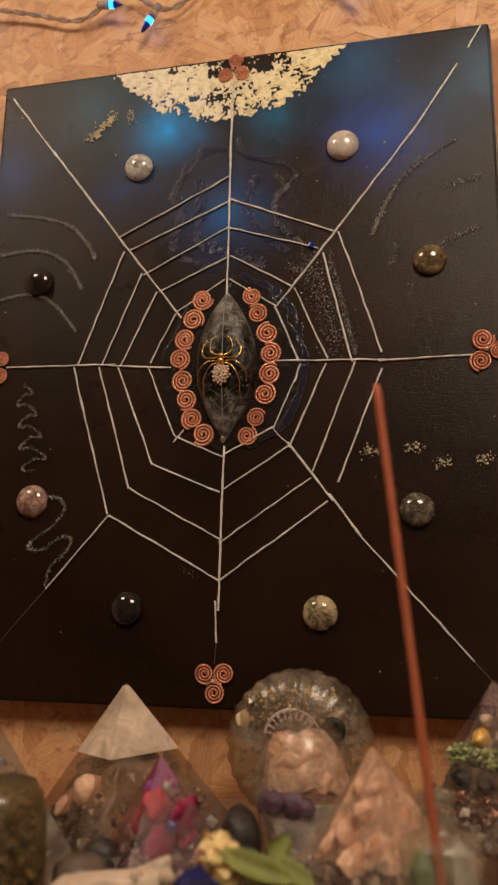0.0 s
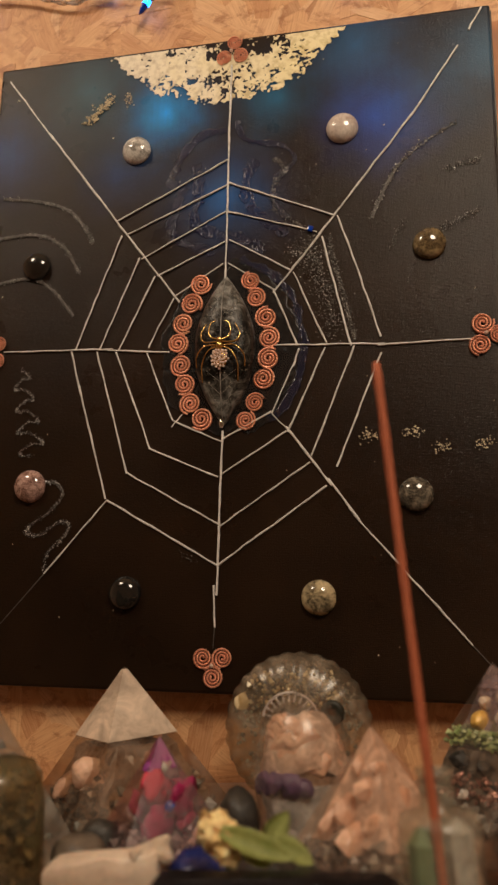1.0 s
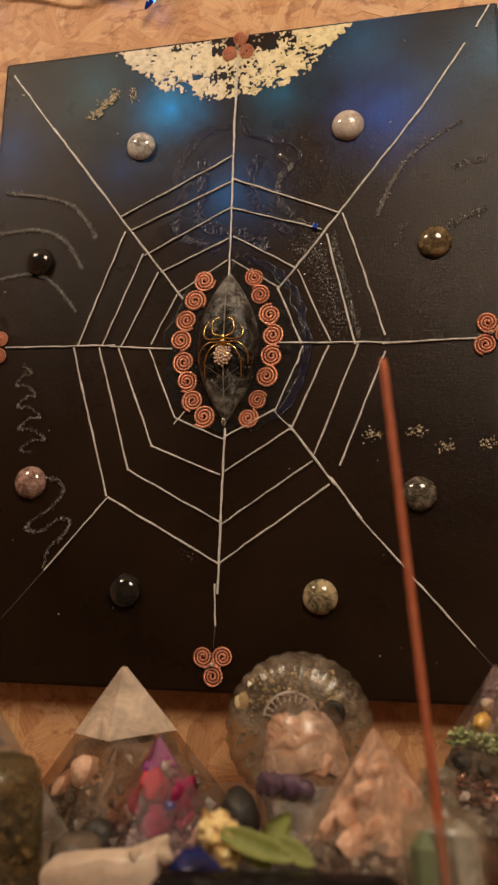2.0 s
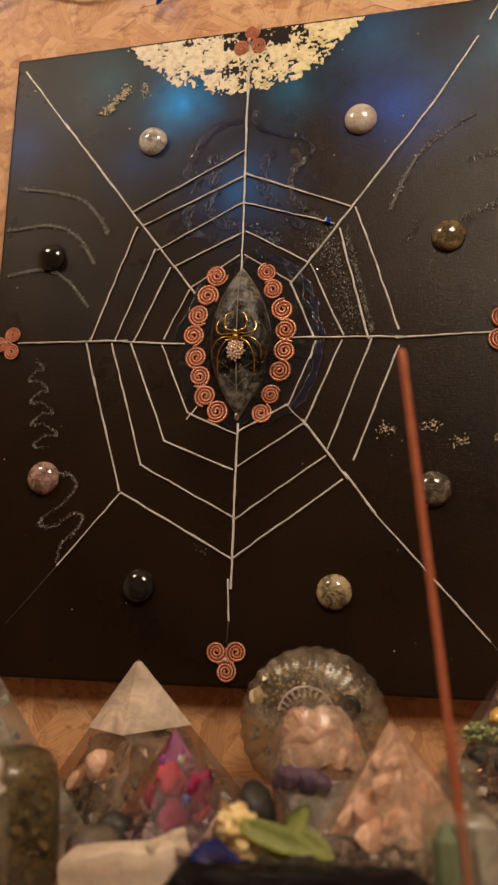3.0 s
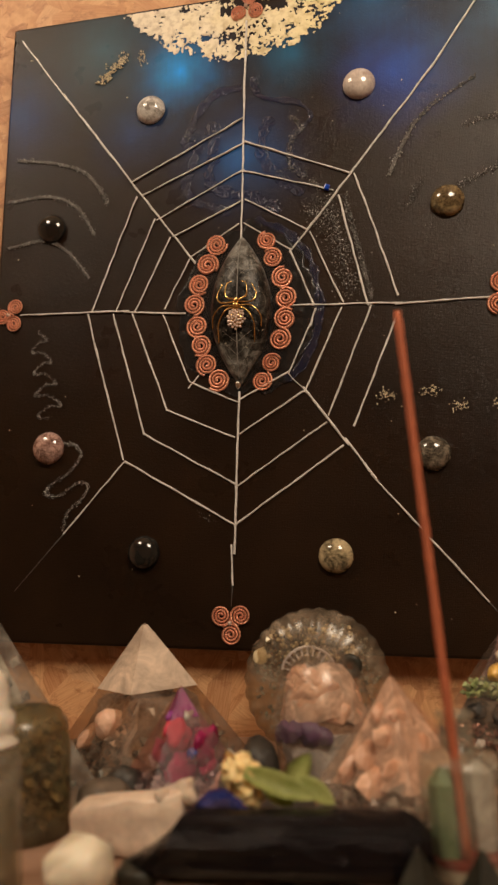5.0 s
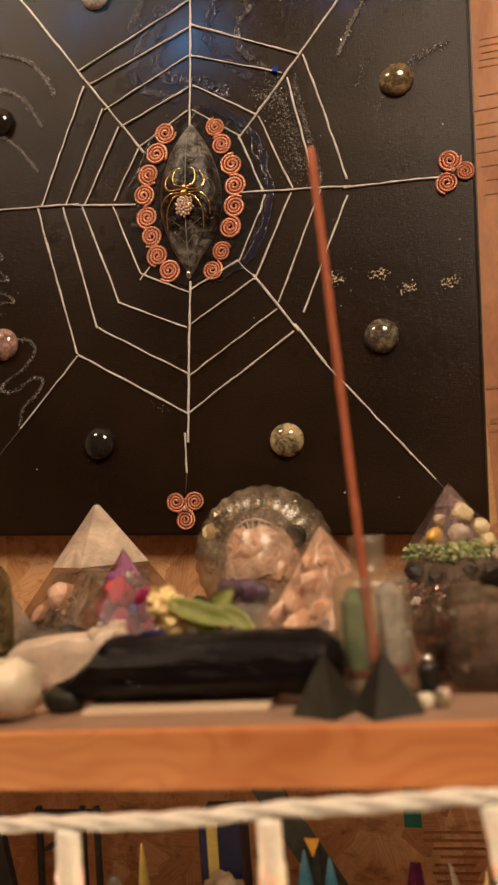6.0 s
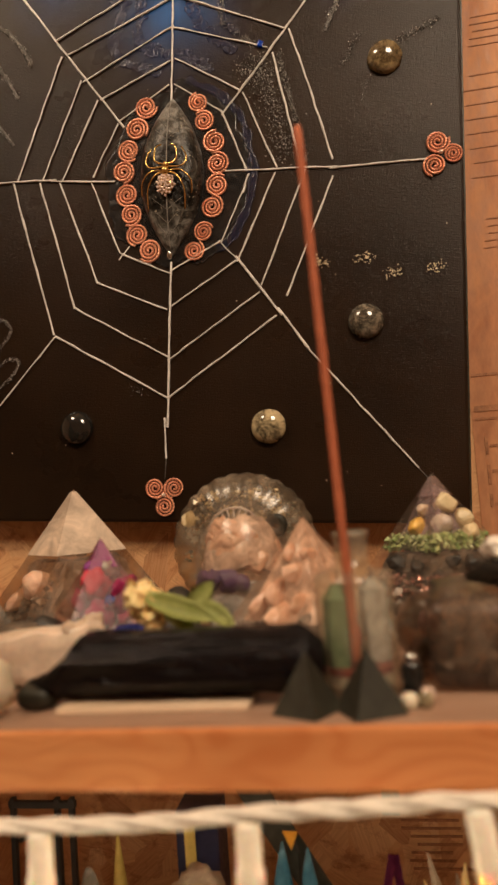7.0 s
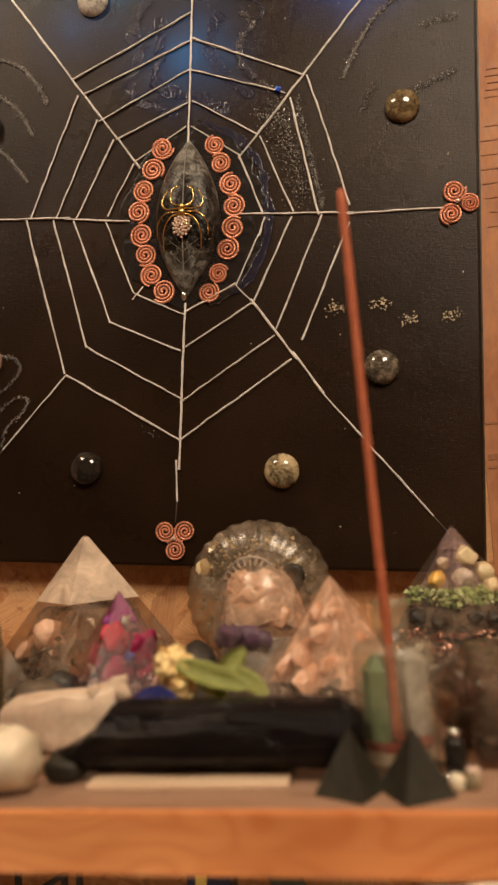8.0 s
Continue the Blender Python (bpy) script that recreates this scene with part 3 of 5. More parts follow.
def ragged(name, material, label, left, right, low, high, cell, keep, lift, jitter=0.38):
    """A torn film on the canvas: cells of a grid with crooked corners, kept where keep() says."""
    rng = random.Random(len(name) * 7 + int(left * 1e4))
    nx, nz = int((right - left) / cell), int((high - low) / cell)
    point, verts, faces = {}, [], []

    def corner(i, j):
        if (i, j) not in point:
            x, z = left + cell * (i + rng.uniform(-jitter, jitter)), low + cell * (j + rng.uniform(-jitter, jitter))
            point[i, j] = len(verts)
            verts.append((x, -lift(x, z), z))
        return point[i, j]

    for i in range(nx):
        for j in range(nz):
            if keep(left + cell * (i + 0.5), low + cell * (j + 0.5)):
                faces.append((corner(i, j), corner(i + 1, j), corner(i + 1, j + 1), corner(i, j + 1)))
    me = bpy.data.meshes.new(name)
    me.from_pydata(verts, [], faces)
    me.materials.append(material)
    bm = bmesh.new()
    bm.from_mesh(me)
    bmesh.ops.recalc_face_normals(bm, faces=bm.faces)
    bmesh.ops.solidify(bm, geom=bm.faces[:], thickness=0.0004)
    bm.to_mesh(me)
    bm.free()
    me.polygons.foreach_set("use_smooth", [material in (M_GEL, M_GEL_BLUE)] * len(me.polygons))
    ob = new(name, me)
    ob.parent = painting
    return tagged(ob, label, kind="stuff")


def cloud(x, z, scale, seed=0.0):
    return noise.noise(Vector((x * scale, seed, z * scale)))


def in_moon(x, z):
    d = math.hypot(x + 0.003, z - 0.563)
    worn = cloud(x, z, 60, 3) * 0.42 + cloud(x, z, 150, 7) * 0.45 + cloud(x, z, 420, 5) * 0.50
    edge = 0.1085 - d + 0.006 * cloud(x, z, 60, 1) + 0.005 * cloud(x, z, 200, 4)
    dark = 0.0 + 0.22 * min(1, max(0, edge / 0.02)) + 0.25 * max(0, abs(x + 0.003) - 0.035) / 0.05 - 0.45 * max(0.0, min(1.0, (z - 0.488) / 0.012)) * (abs(x - 0.015) < 0.035)
    return edge > 0 and z < 0.511 and worn < dark


ragged("gold_leaf_moon", M_LEAF, "worn gold and silver leaf half moon", -0.115, 0.110, 0.4524, 0.5085, 0.0008, in_moon, lambda x, z: 0.0005 + 0.0003 * cloud(x, z, 150))
HALO = lambda x, z: math.hypot((x - 0.004) / 0.054, (z - 0.248) / 0.070)
ragged("dark_gel", M_GEL, "glossy dark gel round the gem", -0.05, 0.06, 0.17, 0.32, 0.0014, lambda x, z: HALO(x, z) < 0.96 + 0.16 * cloud(x, z, 60), lambda x, z: 0.0006 + 0.0004 * cloud(x, z, 220), 0.2)


def gel_stroke(points, width, label="faint blue gel stroke", broken=-0.30):
    """A flat, bumpy and broken brush stroke of gel; millimetres."""
    path = curve([(x / 1000, 0, z / 1000) for x, z in points], 8)

    def keep(x, z):
        near = min(math.hypot(x - q.x, z - q.z) for q in path)
        return near < width / 1000 * (1 + 0.9 * cloud(x, z, 90, 2)) and cloud(x, z, 480, 6) > broken

    left, right = min(q.x for q in path) - 0.008, max(q.x for q in path) + 0.008
    low, high = min(q.z for q in path) - 0.008, max(q.z for q in path) + 0.008
    ragged("gel_stroke", M_GEL_BLUE, label, left, right, low, high, 0.0011, keep, lambda x, z: 0.0004 + 0.00035 * cloud(x, z, 200), 0.12)


gel_stroke([(-5, 430), (-25, 424), (-38, 408), (-46, 388), (-36, 380), (-42, 362), (-44, 346), (-30, 334), (-12, 326)], 3.6)
gel_stroke([(14, 317), (34, 306), (50, 288), (58, 262), (59, 240), (54, 218), (45, 202), (36, 194)], 3.0, "blue gel rim", -0.6)
gel_stroke([(-26, 400), (-22, 380), (-26, 352), (-8, 340), (10, 334), (28, 326)], 4.6, broken=-0.10)
gel_stroke([(8, 434), (14, 420), (30, 414), (46, 408), (53, 398), (46, 388), (38, 380), (38, 362), (46, 350)], 2.6)
gel_stroke([(20, 398), (14, 376), (24, 356), (44, 338)], 4.2, broken=-0.08)


def thread(x0, z0, x1, z1, r=0.95):
    """A length of waxed thread glued to the canvas; millimetres."""
    rng = random.Random(x0 * 7 + z1)
    a, b = Vector((x0, -0.9, z0)) / 1000, Vector((x1, -0.9, z1)) / 1000
    a, b = a - 0.0016 * (b - a).normalized(), b + 0.0016 * (b - a).normalized()
    count = max(4, int((b - a).length / 0.008))
    pts = [a.lerp(b, k / count) + Vector((rng.uniform(-0.3, 0.3), rng.uniform(-0.15, 0.15), rng.uniform(-0.3, 0.3))) / 1000 for k in range(count + 1)]
    bm = bmesh.new()
    tube(bm, pts, [0.76 * r * rng.uniform(0.75, 1.2) / 1000 for _ in pts], 6)
    part("web_thread", bm, M_THREAD, painting)


# spokes
thread(2, 485, 1, 420, 1.1), thread(1, 421, 0, 304, 1.0)
thread(0, 183, -2, 68, 1.1), thread(-4, 72, -3, 46, 0.9)
thread(-179, 254, -90, 252), thread(-91, 251, -44, 247), thread(39, 248, 117, 245), thread(115, 244, 178, 245)
thread(-193, 497, -151, 440, 0.8), thread(-152, 442, -86, 353, 1.1), thread(-87, 354, -37, 288, 1.0)
thread(196, 507, 187, 492, 1.0), thread(177, 477, 147, 431, 1.0), thread(148, 432, 84, 349, 1.1), thread(85, 350, 38, 290, 1.1)
thread(-133, 82, -89, 133, 0.8), thread(-38, 190, -32, 197, 0.8)
thread(37, 196, 48, 184, 0.5), thread(48, 185, 79, 144, 1.2), thread(78, 147, 97, 120, 1.1), thread(96, 121, 169, 38, 0.9)
# between the spokes, sector by sector from the top left round
thread(-89, 359, -1, 402), thread(-79, 347, 0, 381), thread(-67, 325, 0, 359, 0.8), thread(-53, 310, -2, 333), thread(-38, 293, -3, 315, 0.8)
thread(3, 382, 82, 348, 1.1), thread(3, 358, 69, 336, 0.8), thread(4, 334, 49, 307), thread(3, 315, 37, 292, 0.8)
thread(86, 346, 94, 322), thread(93, 326, 115, 252, 1.0), thread(74, 330, 94, 246, 1.0), thread(53, 303, 76, 249), thread(38, 290, 55, 248)
thread(115, 237, 84, 158), thread(96, 243, 66, 166), thread(75, 243, 49, 184), thread(56, 243, 53, 233), thread(53, 234, 37, 198, 0.8)
thread(75, 142, -1, 88), thread(63, 159, -1, 115, 0.9), thread(46, 182, 2, 154, 0.9), thread(35, 197, 1, 179)
thread(-3, 88, -86, 134, 1.1), thread(-3, 117, -71, 154), thread(-4, 151, -54, 172), thread(-2, 177, -37, 193)
thread(-89, 137, -114, 222, 1.0), thread(-113, 218, -122, 250), thread(-73, 156, -101, 249, 1.0), thread(-56, 174, -65, 198), thread(-64, 196, -85, 248), thread(-39, 195, -60, 246, 0.8)
thread(-119, 254, -86, 344), thread(-99, 253, -70, 324, 0.8), thread(-83, 252, -57, 308), thread(-59, 253, -41, 289, 0.8)


def faint_line(x0, z0, x1, z1, width=0.5):
    """A thin dried glue trail where a spoke runs out; millimetres."""
    bm = bmesh.new()
    a, b = Vector((x0, -0.3, z0)) / 1000, Vector((x1, -0.3, z1)) / 1000
    tube(bm, [a.lerp(b, k / 6) for k in range(7)], [width * (1 - 0.1 * k) / 1000 for k in range(7)], 5, flat=0.5)
    part("glue_line", bm, M_SMEAR, painting, "dried grey glue")


faint_line(-133, 82, -172, 38)
faint_line(169, 38, 190, 15)
faint_line(-3, 46, -4, 30)


def coil_mesh():
    """A flat spiral of two wires twisted together, 8.6 mm in radius."""
    bm = bmesh.new()
    count, turns = 100, 3.05
    for strand in (0, math.pi):
        pts = []
        for k in range(count + 1):
            f = k / count
            a, r = 2 * math.pi * turns * f, 1.0 + 7.1 * f
            w = strand + 2 * math.pi * 22 * f ** 1.25
            out, up = 0.55 * math.cos(w), 0.55 * math.sin(w)
            pts.append(Vector(((r + out) * math.cos(a), -1.3 + up, (r + out) * math.sin(a))) / 1000)
        tube(bm, pts, 0.00062, 5)
    return finish("copper_coil", bm, M_COPPER, True)


COIL = coil_mesh()


def coil(x, z, size=1.0, turn=0.0, flip=False):
    m = pose(x / 1000, 0, z / 1000, 0, turn, 0) @ Matrix.Diagonal((-1.05 * size if flip else 1.05 * size, 1, 1.05 * size, 1))
    share("copper_coil", COIL, painting, m)


coil(-19, 300, 0.98, 20), coil(-26, 284, 1, 200, True), coil(-32, 269, 0.97, 70), coil(-36, 253, 0.98, 250, True)
coil(-33, 236, 0.98, 100), coil(-30, 221, 0.96, 280, True), coil(-25, 206, 0.96, 120), coil(-16, 194, 1.0, 300, True)
coil(20, 300, 0.85, 60, True), coil(24, 286, 0.90, 240), coil(32, 270, 0.98, 80, True), coil(34, 254, 0.98, 260)
coil(34, 238, 0.98, 110, True), coil(30, 223, 0.98, 290), coil(24, 205, 0.84, 140, True), coil(17, 192, 0.88, 320)
coil(4, 507, 0.72, 0), coil(-4, 494, 0.74, 120), coil(9, 494, 0.76, 240)
coil(186, 256, 0.92, 0), coil(184, 240, 0.90, 120), coil(196, 247, 0.76, 240)
coil(-11, 24, 0.86, 0), coil(3, 24, 0.86, 120), coil(-4, 11, 0.88, 240)
coil(-196, 254, 0.76, 0), coil(-185, 261, 0.78, 120), coil(-186, 247, 0.78, 240)
for x, z in ((2, 498), (188, 248), (-4, 19), (-190, 254)):
    bm = bmesh.new()
    rock(bm, (0.0016,) * 3, (x / 1000, -0.0035, z / 1000), 1, 0.0, 2)
    part("clear_bead", bm, M_PEARL, painting, "tiny clear bead", True)


def cabochon(x, z, material, label, r=13.0, seed=0):
    bm = bmesh.new()
    profile = [(0, -0.2), (r * 0.96, -0.2)] + [(r * math.cos(a), 0.5 + r * 0.66 * math.sin(a)) for a in (k * math.pi / 24 for k in range(12))] + [(0, 0.5 + r * 0.66)]
    lathe(bm, [(p / 1000, q / 1000) for p, q in profile], 32)
    bmesh.ops.transform(bm, matrix=pose(x / 1000, 0, z / 1000, 90, 0, 0), verts=bm.verts)
    part("stone", bm, material, painting, label, True)


cabochon(-76, 419, M_MOON, "grey-white moonstone", 12.0)
cabochon(90, 419, M_PINKISH, "pale rose stone", 12.4)
cabochon(-157, 325, M_BLACK, "polished black stone", 12.2)
cabochon(152, 319, M_PYRITE, "brown and gold mottled stone", 12.2)
cabochon(-150, 146, M_CRACKLE, "crackled clear pink stone", 12.8)
cabochon(137, 136, M_SNOW, "black and white mottled stone", 12.2)
cabochon(-70, 67, M_BLACK, "polished black stone", 12.4)
cabochon(70, 66, M_CREAM, "cream and black mottled stone", 12.2)


def pointed_gem():
    """A pointed oval, domed towards the room, with a leaf skeleton and a gold spider on it."""
    bm = bmesh.new()
    rows, cols = 40, 20
    half = lambda v: 0.0230 * max(0.0, 1 - abs(v) ** 2.0)
    grid = []
    for i in range(rows + 1):
        v = -1 + 2 * i / rows
        w = half(v) + 1e-5
        grid.append([bm.verts.new((0.001 + w * math.sin(u), -0.0005 - 0.0155 * (1 - abs(v) ** 2.2) ** 0.7 * max(0.0, math.cos(u)) ** 0.75, 0.2465 + 0.0585 * v)) for u in (-math.pi / 2 + math.pi * j / cols for j in range(cols + 1))])
    for a, b in zip(grid, grid[1:]):
        for j in range(cols):
            bm.faces.new((a[j], a[j + 1], b[j + 1], b[j]))
    bmesh.ops.remove_doubles(bm, verts=bm.verts, dist=2e-5)
    gem = part("pointed_gem", bm, M_GEM, painting, "smoky dark resin gem with a leaf inside", True)
    skin = lambda x, z: -0.0009 - 0.0155 * (1 - min(1, abs((z - 0.2465) / 0.0585)) ** 2.2) ** 0.7 * max(0.0, 1 - ((x - 0.001) / (half((z - 0.2465) / 0.0585) + 1e-4)) ** 2) ** 0.375
    bm = bmesh.new()
    tube(bm, [(0.001, skin(0.001, z), z) for z in (0.193 + 0.106 * k / 24 for k in range(25))], [0.00045] * 25, 5)
    for z0 in (0.200, 0.209, 0.218, 0.268, 0.277, 0.285):
        for side in (-1, 1):
            reach = 0.55 * half((z0 + 0.008 - 0.2465) / 0.0585)
            pts = [(0.001 + side * reach * f, skin(0.001 + side * reach * f, z0 + 0.009 * f), z0 + 0.009 * f) for f in (k / 6 for k in range(7))]
            tube(bm, pts, 0.00014, 4)
    part("leaf_skeleton", bm, M_VEIN, gem, "pale leaf veins")
    bm = bmesh.new()
    rock(bm, (0.0022, 0.002, 0.004), (-0.0005, -0.002, 0.190), 2, 0.2, 2)
    part("silver_bead", bm, M_SILVER, gem, "small silver bead", True)
    y = skin(0.001, 0.245)
    bm = bmesh.new()
    rock(bm, (0.0030, 0.0028, 0.0036), (0.001, y - 0.0025, 0.2440), 1, 0.0, 2)
    rock(bm, (0.0022, 0.0020, 0.0024), (0.001, y - 0.0022, 0.2485), 1, 0.0, 2)
    rock(bm, (0.0062, 0.0026, 0.0074), (0.001, y - 0.0012, 0.2345), 1, 0.0, 2)
    spider = part("spider", bm, M_GOLD, painting, "gold metal spider brooch with a pearl body", True)
    pearl = bmesh.new()
    rock(pearl, (0.00115,) * 3, (0, 0, 0), 1, 0.0, 1)
    pearl = finish("pearl", pearl, M_PEARL, True)
    for k in range(38):
        f, a = (k + 0.5) / 38, k * 2.39996
        share("pearl", pearl, spider, pose(0.001 + 0.0068 * math.sqrt(f) * math.cos(a), y - 0.0012 - 0.0032 * math.sqrt(1 - f), 0.2345 + 0.0078 * math.sqrt(f) * math.sin(a)))
    legs = (((0, 2), (-7.5, 5), (-7.2, 14), (-3.2, 16.8)), ((0, 1), (-11, 0.5), (-14.6, 6.5), (-10.8, 15)),
            ((0, -2), (-11, -2.5), (-17.5, -9), (-18.0, -18)), ((0, -3), (-7.5, -5.5), (-13.0, -15), (-13.2, -29)))
    legs = [[(1 + u, 246.5 + w) for u, w in one] for one in legs]
    for one in legs:
        for side in (0, 1):
            lift = (0.0, 3.0, 3.4, 1.0)
            pts = [((2 - x if side else x) / 1000, min(skin((2 - x if side else x) / 1000, z / 1000), y + 0.004) - 0.0016 - 0.0006 * h, z / 1000) for (x, z), h in zip(one, lift)]
            line = curve(pts, 6)
            bm = bmesh.new()
            tube(bm, line, [0.00078 - 0.0003 * k / len(line) for k in range(len(line))], 6)
            part("leg", bm, M_GOLD, spider, smooth=True)


pointed_gem()


def glitter(points, width, density, size=0.8, smear=True, material=None):
    """A stroke of glitter glue along points in millimetres."""
    line = curve([(x / 1000, -0.0006, z / 1000) for x, z in points], 8)
    seed = int(abs(points[0][0]) * 13 + points[0][1])
    total = sum((b - a).length for a, b in zip(line, line[1:]))

    def inside(rng):
        k = rng.randrange(len(line) - 1)
        p = line[k].lerp(line[k + 1], rng.random())
        return p + Vector((rng.gauss(0, width), -rng.random() * 0.6, rng.gauss(0, width))) / 1000

    loose("glitter", chips(int(total * 2000 * density), inside, 0.55 * size / 1000, seed), material or M_GLITTER, painting, "stroke of silver glitter")
    if smear:
        bm = bmesh.new()
        tube(bm, line, [width * 1.1 / 1000] * len(line), 6, flat=0.3)
        part("glue_line", bm, M_SMEAR, painting, "dried grey glue")


def wave(x0, z0, x1, z1, swing, times, steps=6):
    pts = []
    for k in range(times * steps + 1):
        f = k / (times * steps)
        pts.append((x0 + (x1 - x0) * f + swing * (0.6 + 0.5 * f) * math.sin(2 * math.pi * times * f), z0 + (z1 - z0) * f + 0.18 * swing * math.cos(4 * math.pi * times * f)))
    return pts


glitter([(-191, 388), (-157, 382), (-131, 371), (-115, 352), (-110, 342)], 1.1, 4)
glitter([(-198, 352), (-160, 353), (-136, 341), (-120, 317)], 1.1, 4)
glitter([(-195, 312), (-162, 315), (-141, 303), (-123, 281)], 1.0, 3)
glitter(wave(-164, 238, -149, 168, 10.5, 4), 0.7, 3.2, 0.7, False)
glitter([(-137, 149), (-128, 148), (-123, 140), (-132, 127), (-147, 117), (-150, 110), (-138, 110), (-124, 119), (-116, 116), (-121, 106), (-132, 96), (-135, 82)], 0.8, 3.4, 0.7, False)
glitter([(175, 415), (144, 396), (129, 381)], 0.9, 3.0, 0.9, False)
glitter([(129, 381), (119, 362), (111, 343)], 1.2, 3.5, 0.9)
glitter([(192, 383), (165, 377)], 1.3, 3.2, 0.9, False)
glitter([(188, 343), (160, 330)], 1.5, 3.0, 0.9, False)
glitter([(134, 339), (123, 317)], 1.2, 2.2, 0.8, False)
glitter([(141, 307), (136, 290)], 1.0, 1.2, 0.6, False)
for x, z in ((106, 178), (136, 180), (157, 169), (183, 171)):
    glitter([(x - 5, z - 1), (x + 5, z + 1)], 1.9, 2.6, 1.1, False, M_FLECK)
glitter([(38, 400), (46, 390), (38, 378), (37, 360), (48, 349), (60, 339)], 1.6, 3, 0.8, False)
glitter([(62, 328), (68, 310), (76, 285), (84, 256)], 5.5, 7, 0.9, False)
glitter([(78, 330), (88, 290), (97, 250)], 1.2, 5, 0.8, False)
glitter([(50, 325), (60, 312)], 4.0, 5, 0.9, False)
glitter([(-36, 413), (-45, 390), (-17, 396)], 2.0, 1.2, 0.8, False)
glitter([(-99, 470), (-110, 460), (-121, 449)], 2.4, 2.8, 1.7, False, M_FLECK)
glitter([(-86, 471), (-84, 462)], 1.8, 2.5, 1.3, False, M_FLECK)
glitter([(-30, 96), (-18, 90)], 1.5, 1.0, 0.8, False)
loose("paint_specks", chips(40, lambda g: (g.uniform(-0.195, 0.195), -0.0002, g.uniform(0.01, 0.5)), 0.0006, 77), M_FLECK, painting, "tiny pale paint specks")
bm = bmesh.new()
box(bm, (0.004, 0.003, 0.004), (0.0655, -0.002, 0.3375), pose(0, 0, 0, 0, 20, 0), 0.0006)
part("blue_crystal", bm, M_BLUEGLASS, painting, "tiny bright blue crystal")


# ---- things on the shelf ----
def chunk(parent, name, radii, place, material, seed, turn=0.0, rough=0.3, detail=2, label=""):
    bm = bmesh.new()
    lean = pose(0, 0, 0, 20 * math.sin(seed), 25 * math.cos(seed * 2.0), turn)
    if detail > 2:
        rock(bm, radii, place, seed, rough, detail, turn=lean)
    else:
        shard(bm, radii, place, seed, 16, lean)
        bmesh.ops.bevel(bm, geom=bm.edges[:], offset=0.10 * min(radii), segments=1, affect="EDGES", clamp_overlap=True)
    return part(name, bm, material, parent, label, detail > 2)


def pyramid_body(bm, half, height, bevel=0.0012):
    made = bmesh.ops.create_cone(bm, cap_ends=True, segments=4, radius1=half * math.sqrt(2), radius2=0.0003, depth=height)["verts"]
    bmesh.ops.transform(bm, matrix=Matrix.Translation((0, 0, height / 2)) @ pose(0, 0, 0, 0, 0, 45), verts=made)
    bmesh.ops.bevel(bm, geom=bm.edges[:], offset=bevel, segments=2, affect="EDGES", clamp_overlap=True)


def layer_in(half, height, low, high, fill=0.86):
    """A spot inside a pyramid between two heights."""
    def inside(rng):
        z = rng.uniform(low, high)
        w = fill * half * (1 - z / height)
        return rng.uniform(-w, w), rng.uniform(-w, w), z
    return inside


def resin_pyramid(place, half, height, turn, shell, label):
    ob = thing("resin_pyramid", (place[0], place[1], SHELF), label, "pyramid", "resin pyramids on the shelf", turn=turn)
    bm = bmesh.new()
    pyramid_body(bm, half, height)
    part("shell", bm, shell, ob, "cast resin body")
    return ob


def core(ob, name, half, height, low, high, material, seed, wobble=0.06, inset=0.93, label="", ragged_edge=0.30, proud=0.0):
    """A lumpy layer that fills a pyramid between two heights."""
    bm = bmesh.new()
    side, levels, loops = 9, 7, []
    for i in range(levels):
        z0 = low + (high - low) * i / (levels - 1)
        loop = []
        for k in range(4 * side):
            edge, f = divmod(k, side)
            u = -1 + 2 * f / side
            x, y = ((u, -1), (1, u), (-u, 1), (-1, -u))[edge]
            rag = noise.noise(Vector((x * 2.1, y * 2.1, seed)))
            z = z0 + (ragged_edge * (high - low) * rag if 0 < i else 0.0)
            z = min(z, height * 0.985)
            w = inset * half * (1 - z / height) * (1 + wobble * (noise.noise(Vector((x * 3, y * 3, seed + z * 160))) - 0.35)) + proud
            loop.append(bm.verts.new((x * w, y * w, max(z, 0.0008))))
        loops.append(loop)
    for a, b in zip(loops, loops[1:]):
        for k in range(4 * side):
            bm.faces.new((a[k], a[(k + 1) % (4 * side)], b[(k + 1) % (4 * side)], b[k]))
    bm.faces.new(loops[0]), bm.faces.new(loops[-1])
    return part(name, bm, material, ob, label)


def fill(ob, count, half, height, low, high, size, material, name, seed, flat=0.8):
    rng, spot = random.Random(seed), layer_in(half, height, low, high, 0.66)
    for k in range(count):
        x, y, z = spot(rng)
        s = size * rng.uniform(0.7, 1.2)
        chunk(ob, name, (s, s * rng.uniform(0.6, 1), s * flat), (x, y, max(z, s * 0.9)), material, seed + k, rng.uniform(0, 180))


p = resin_pyramid((-0.041, -0.068), 0.049, 0.086, 48, R_CLEAR, "clear resin pyramid with white quartz, peach stones and black gravel")
core(p, "quartz_cap", 0.049, 0.086, 0.0472, 0.0845, R_QUARTZ, 3.3, 0.0, 1.0, "milky white quartz top", 0.05, 0.0006)
for x, y, z, r in ((0.004, -0.0065, 0.0575, 0.0072), (-0.0085, -0.004, 0.0535, 0.0072), (0.011, -0.010, 0.0500, 0.0052), (-0.002, -0.011, 0.0500, 0.0050), (0.0, 0.0, 0.066, 0.0055)):
    chunk(p, "quartz_chunk", (r, r, r * 1.1), (x, y, z), M_QUARTZ, 21 + x * 900, 0, 0.2, 3)
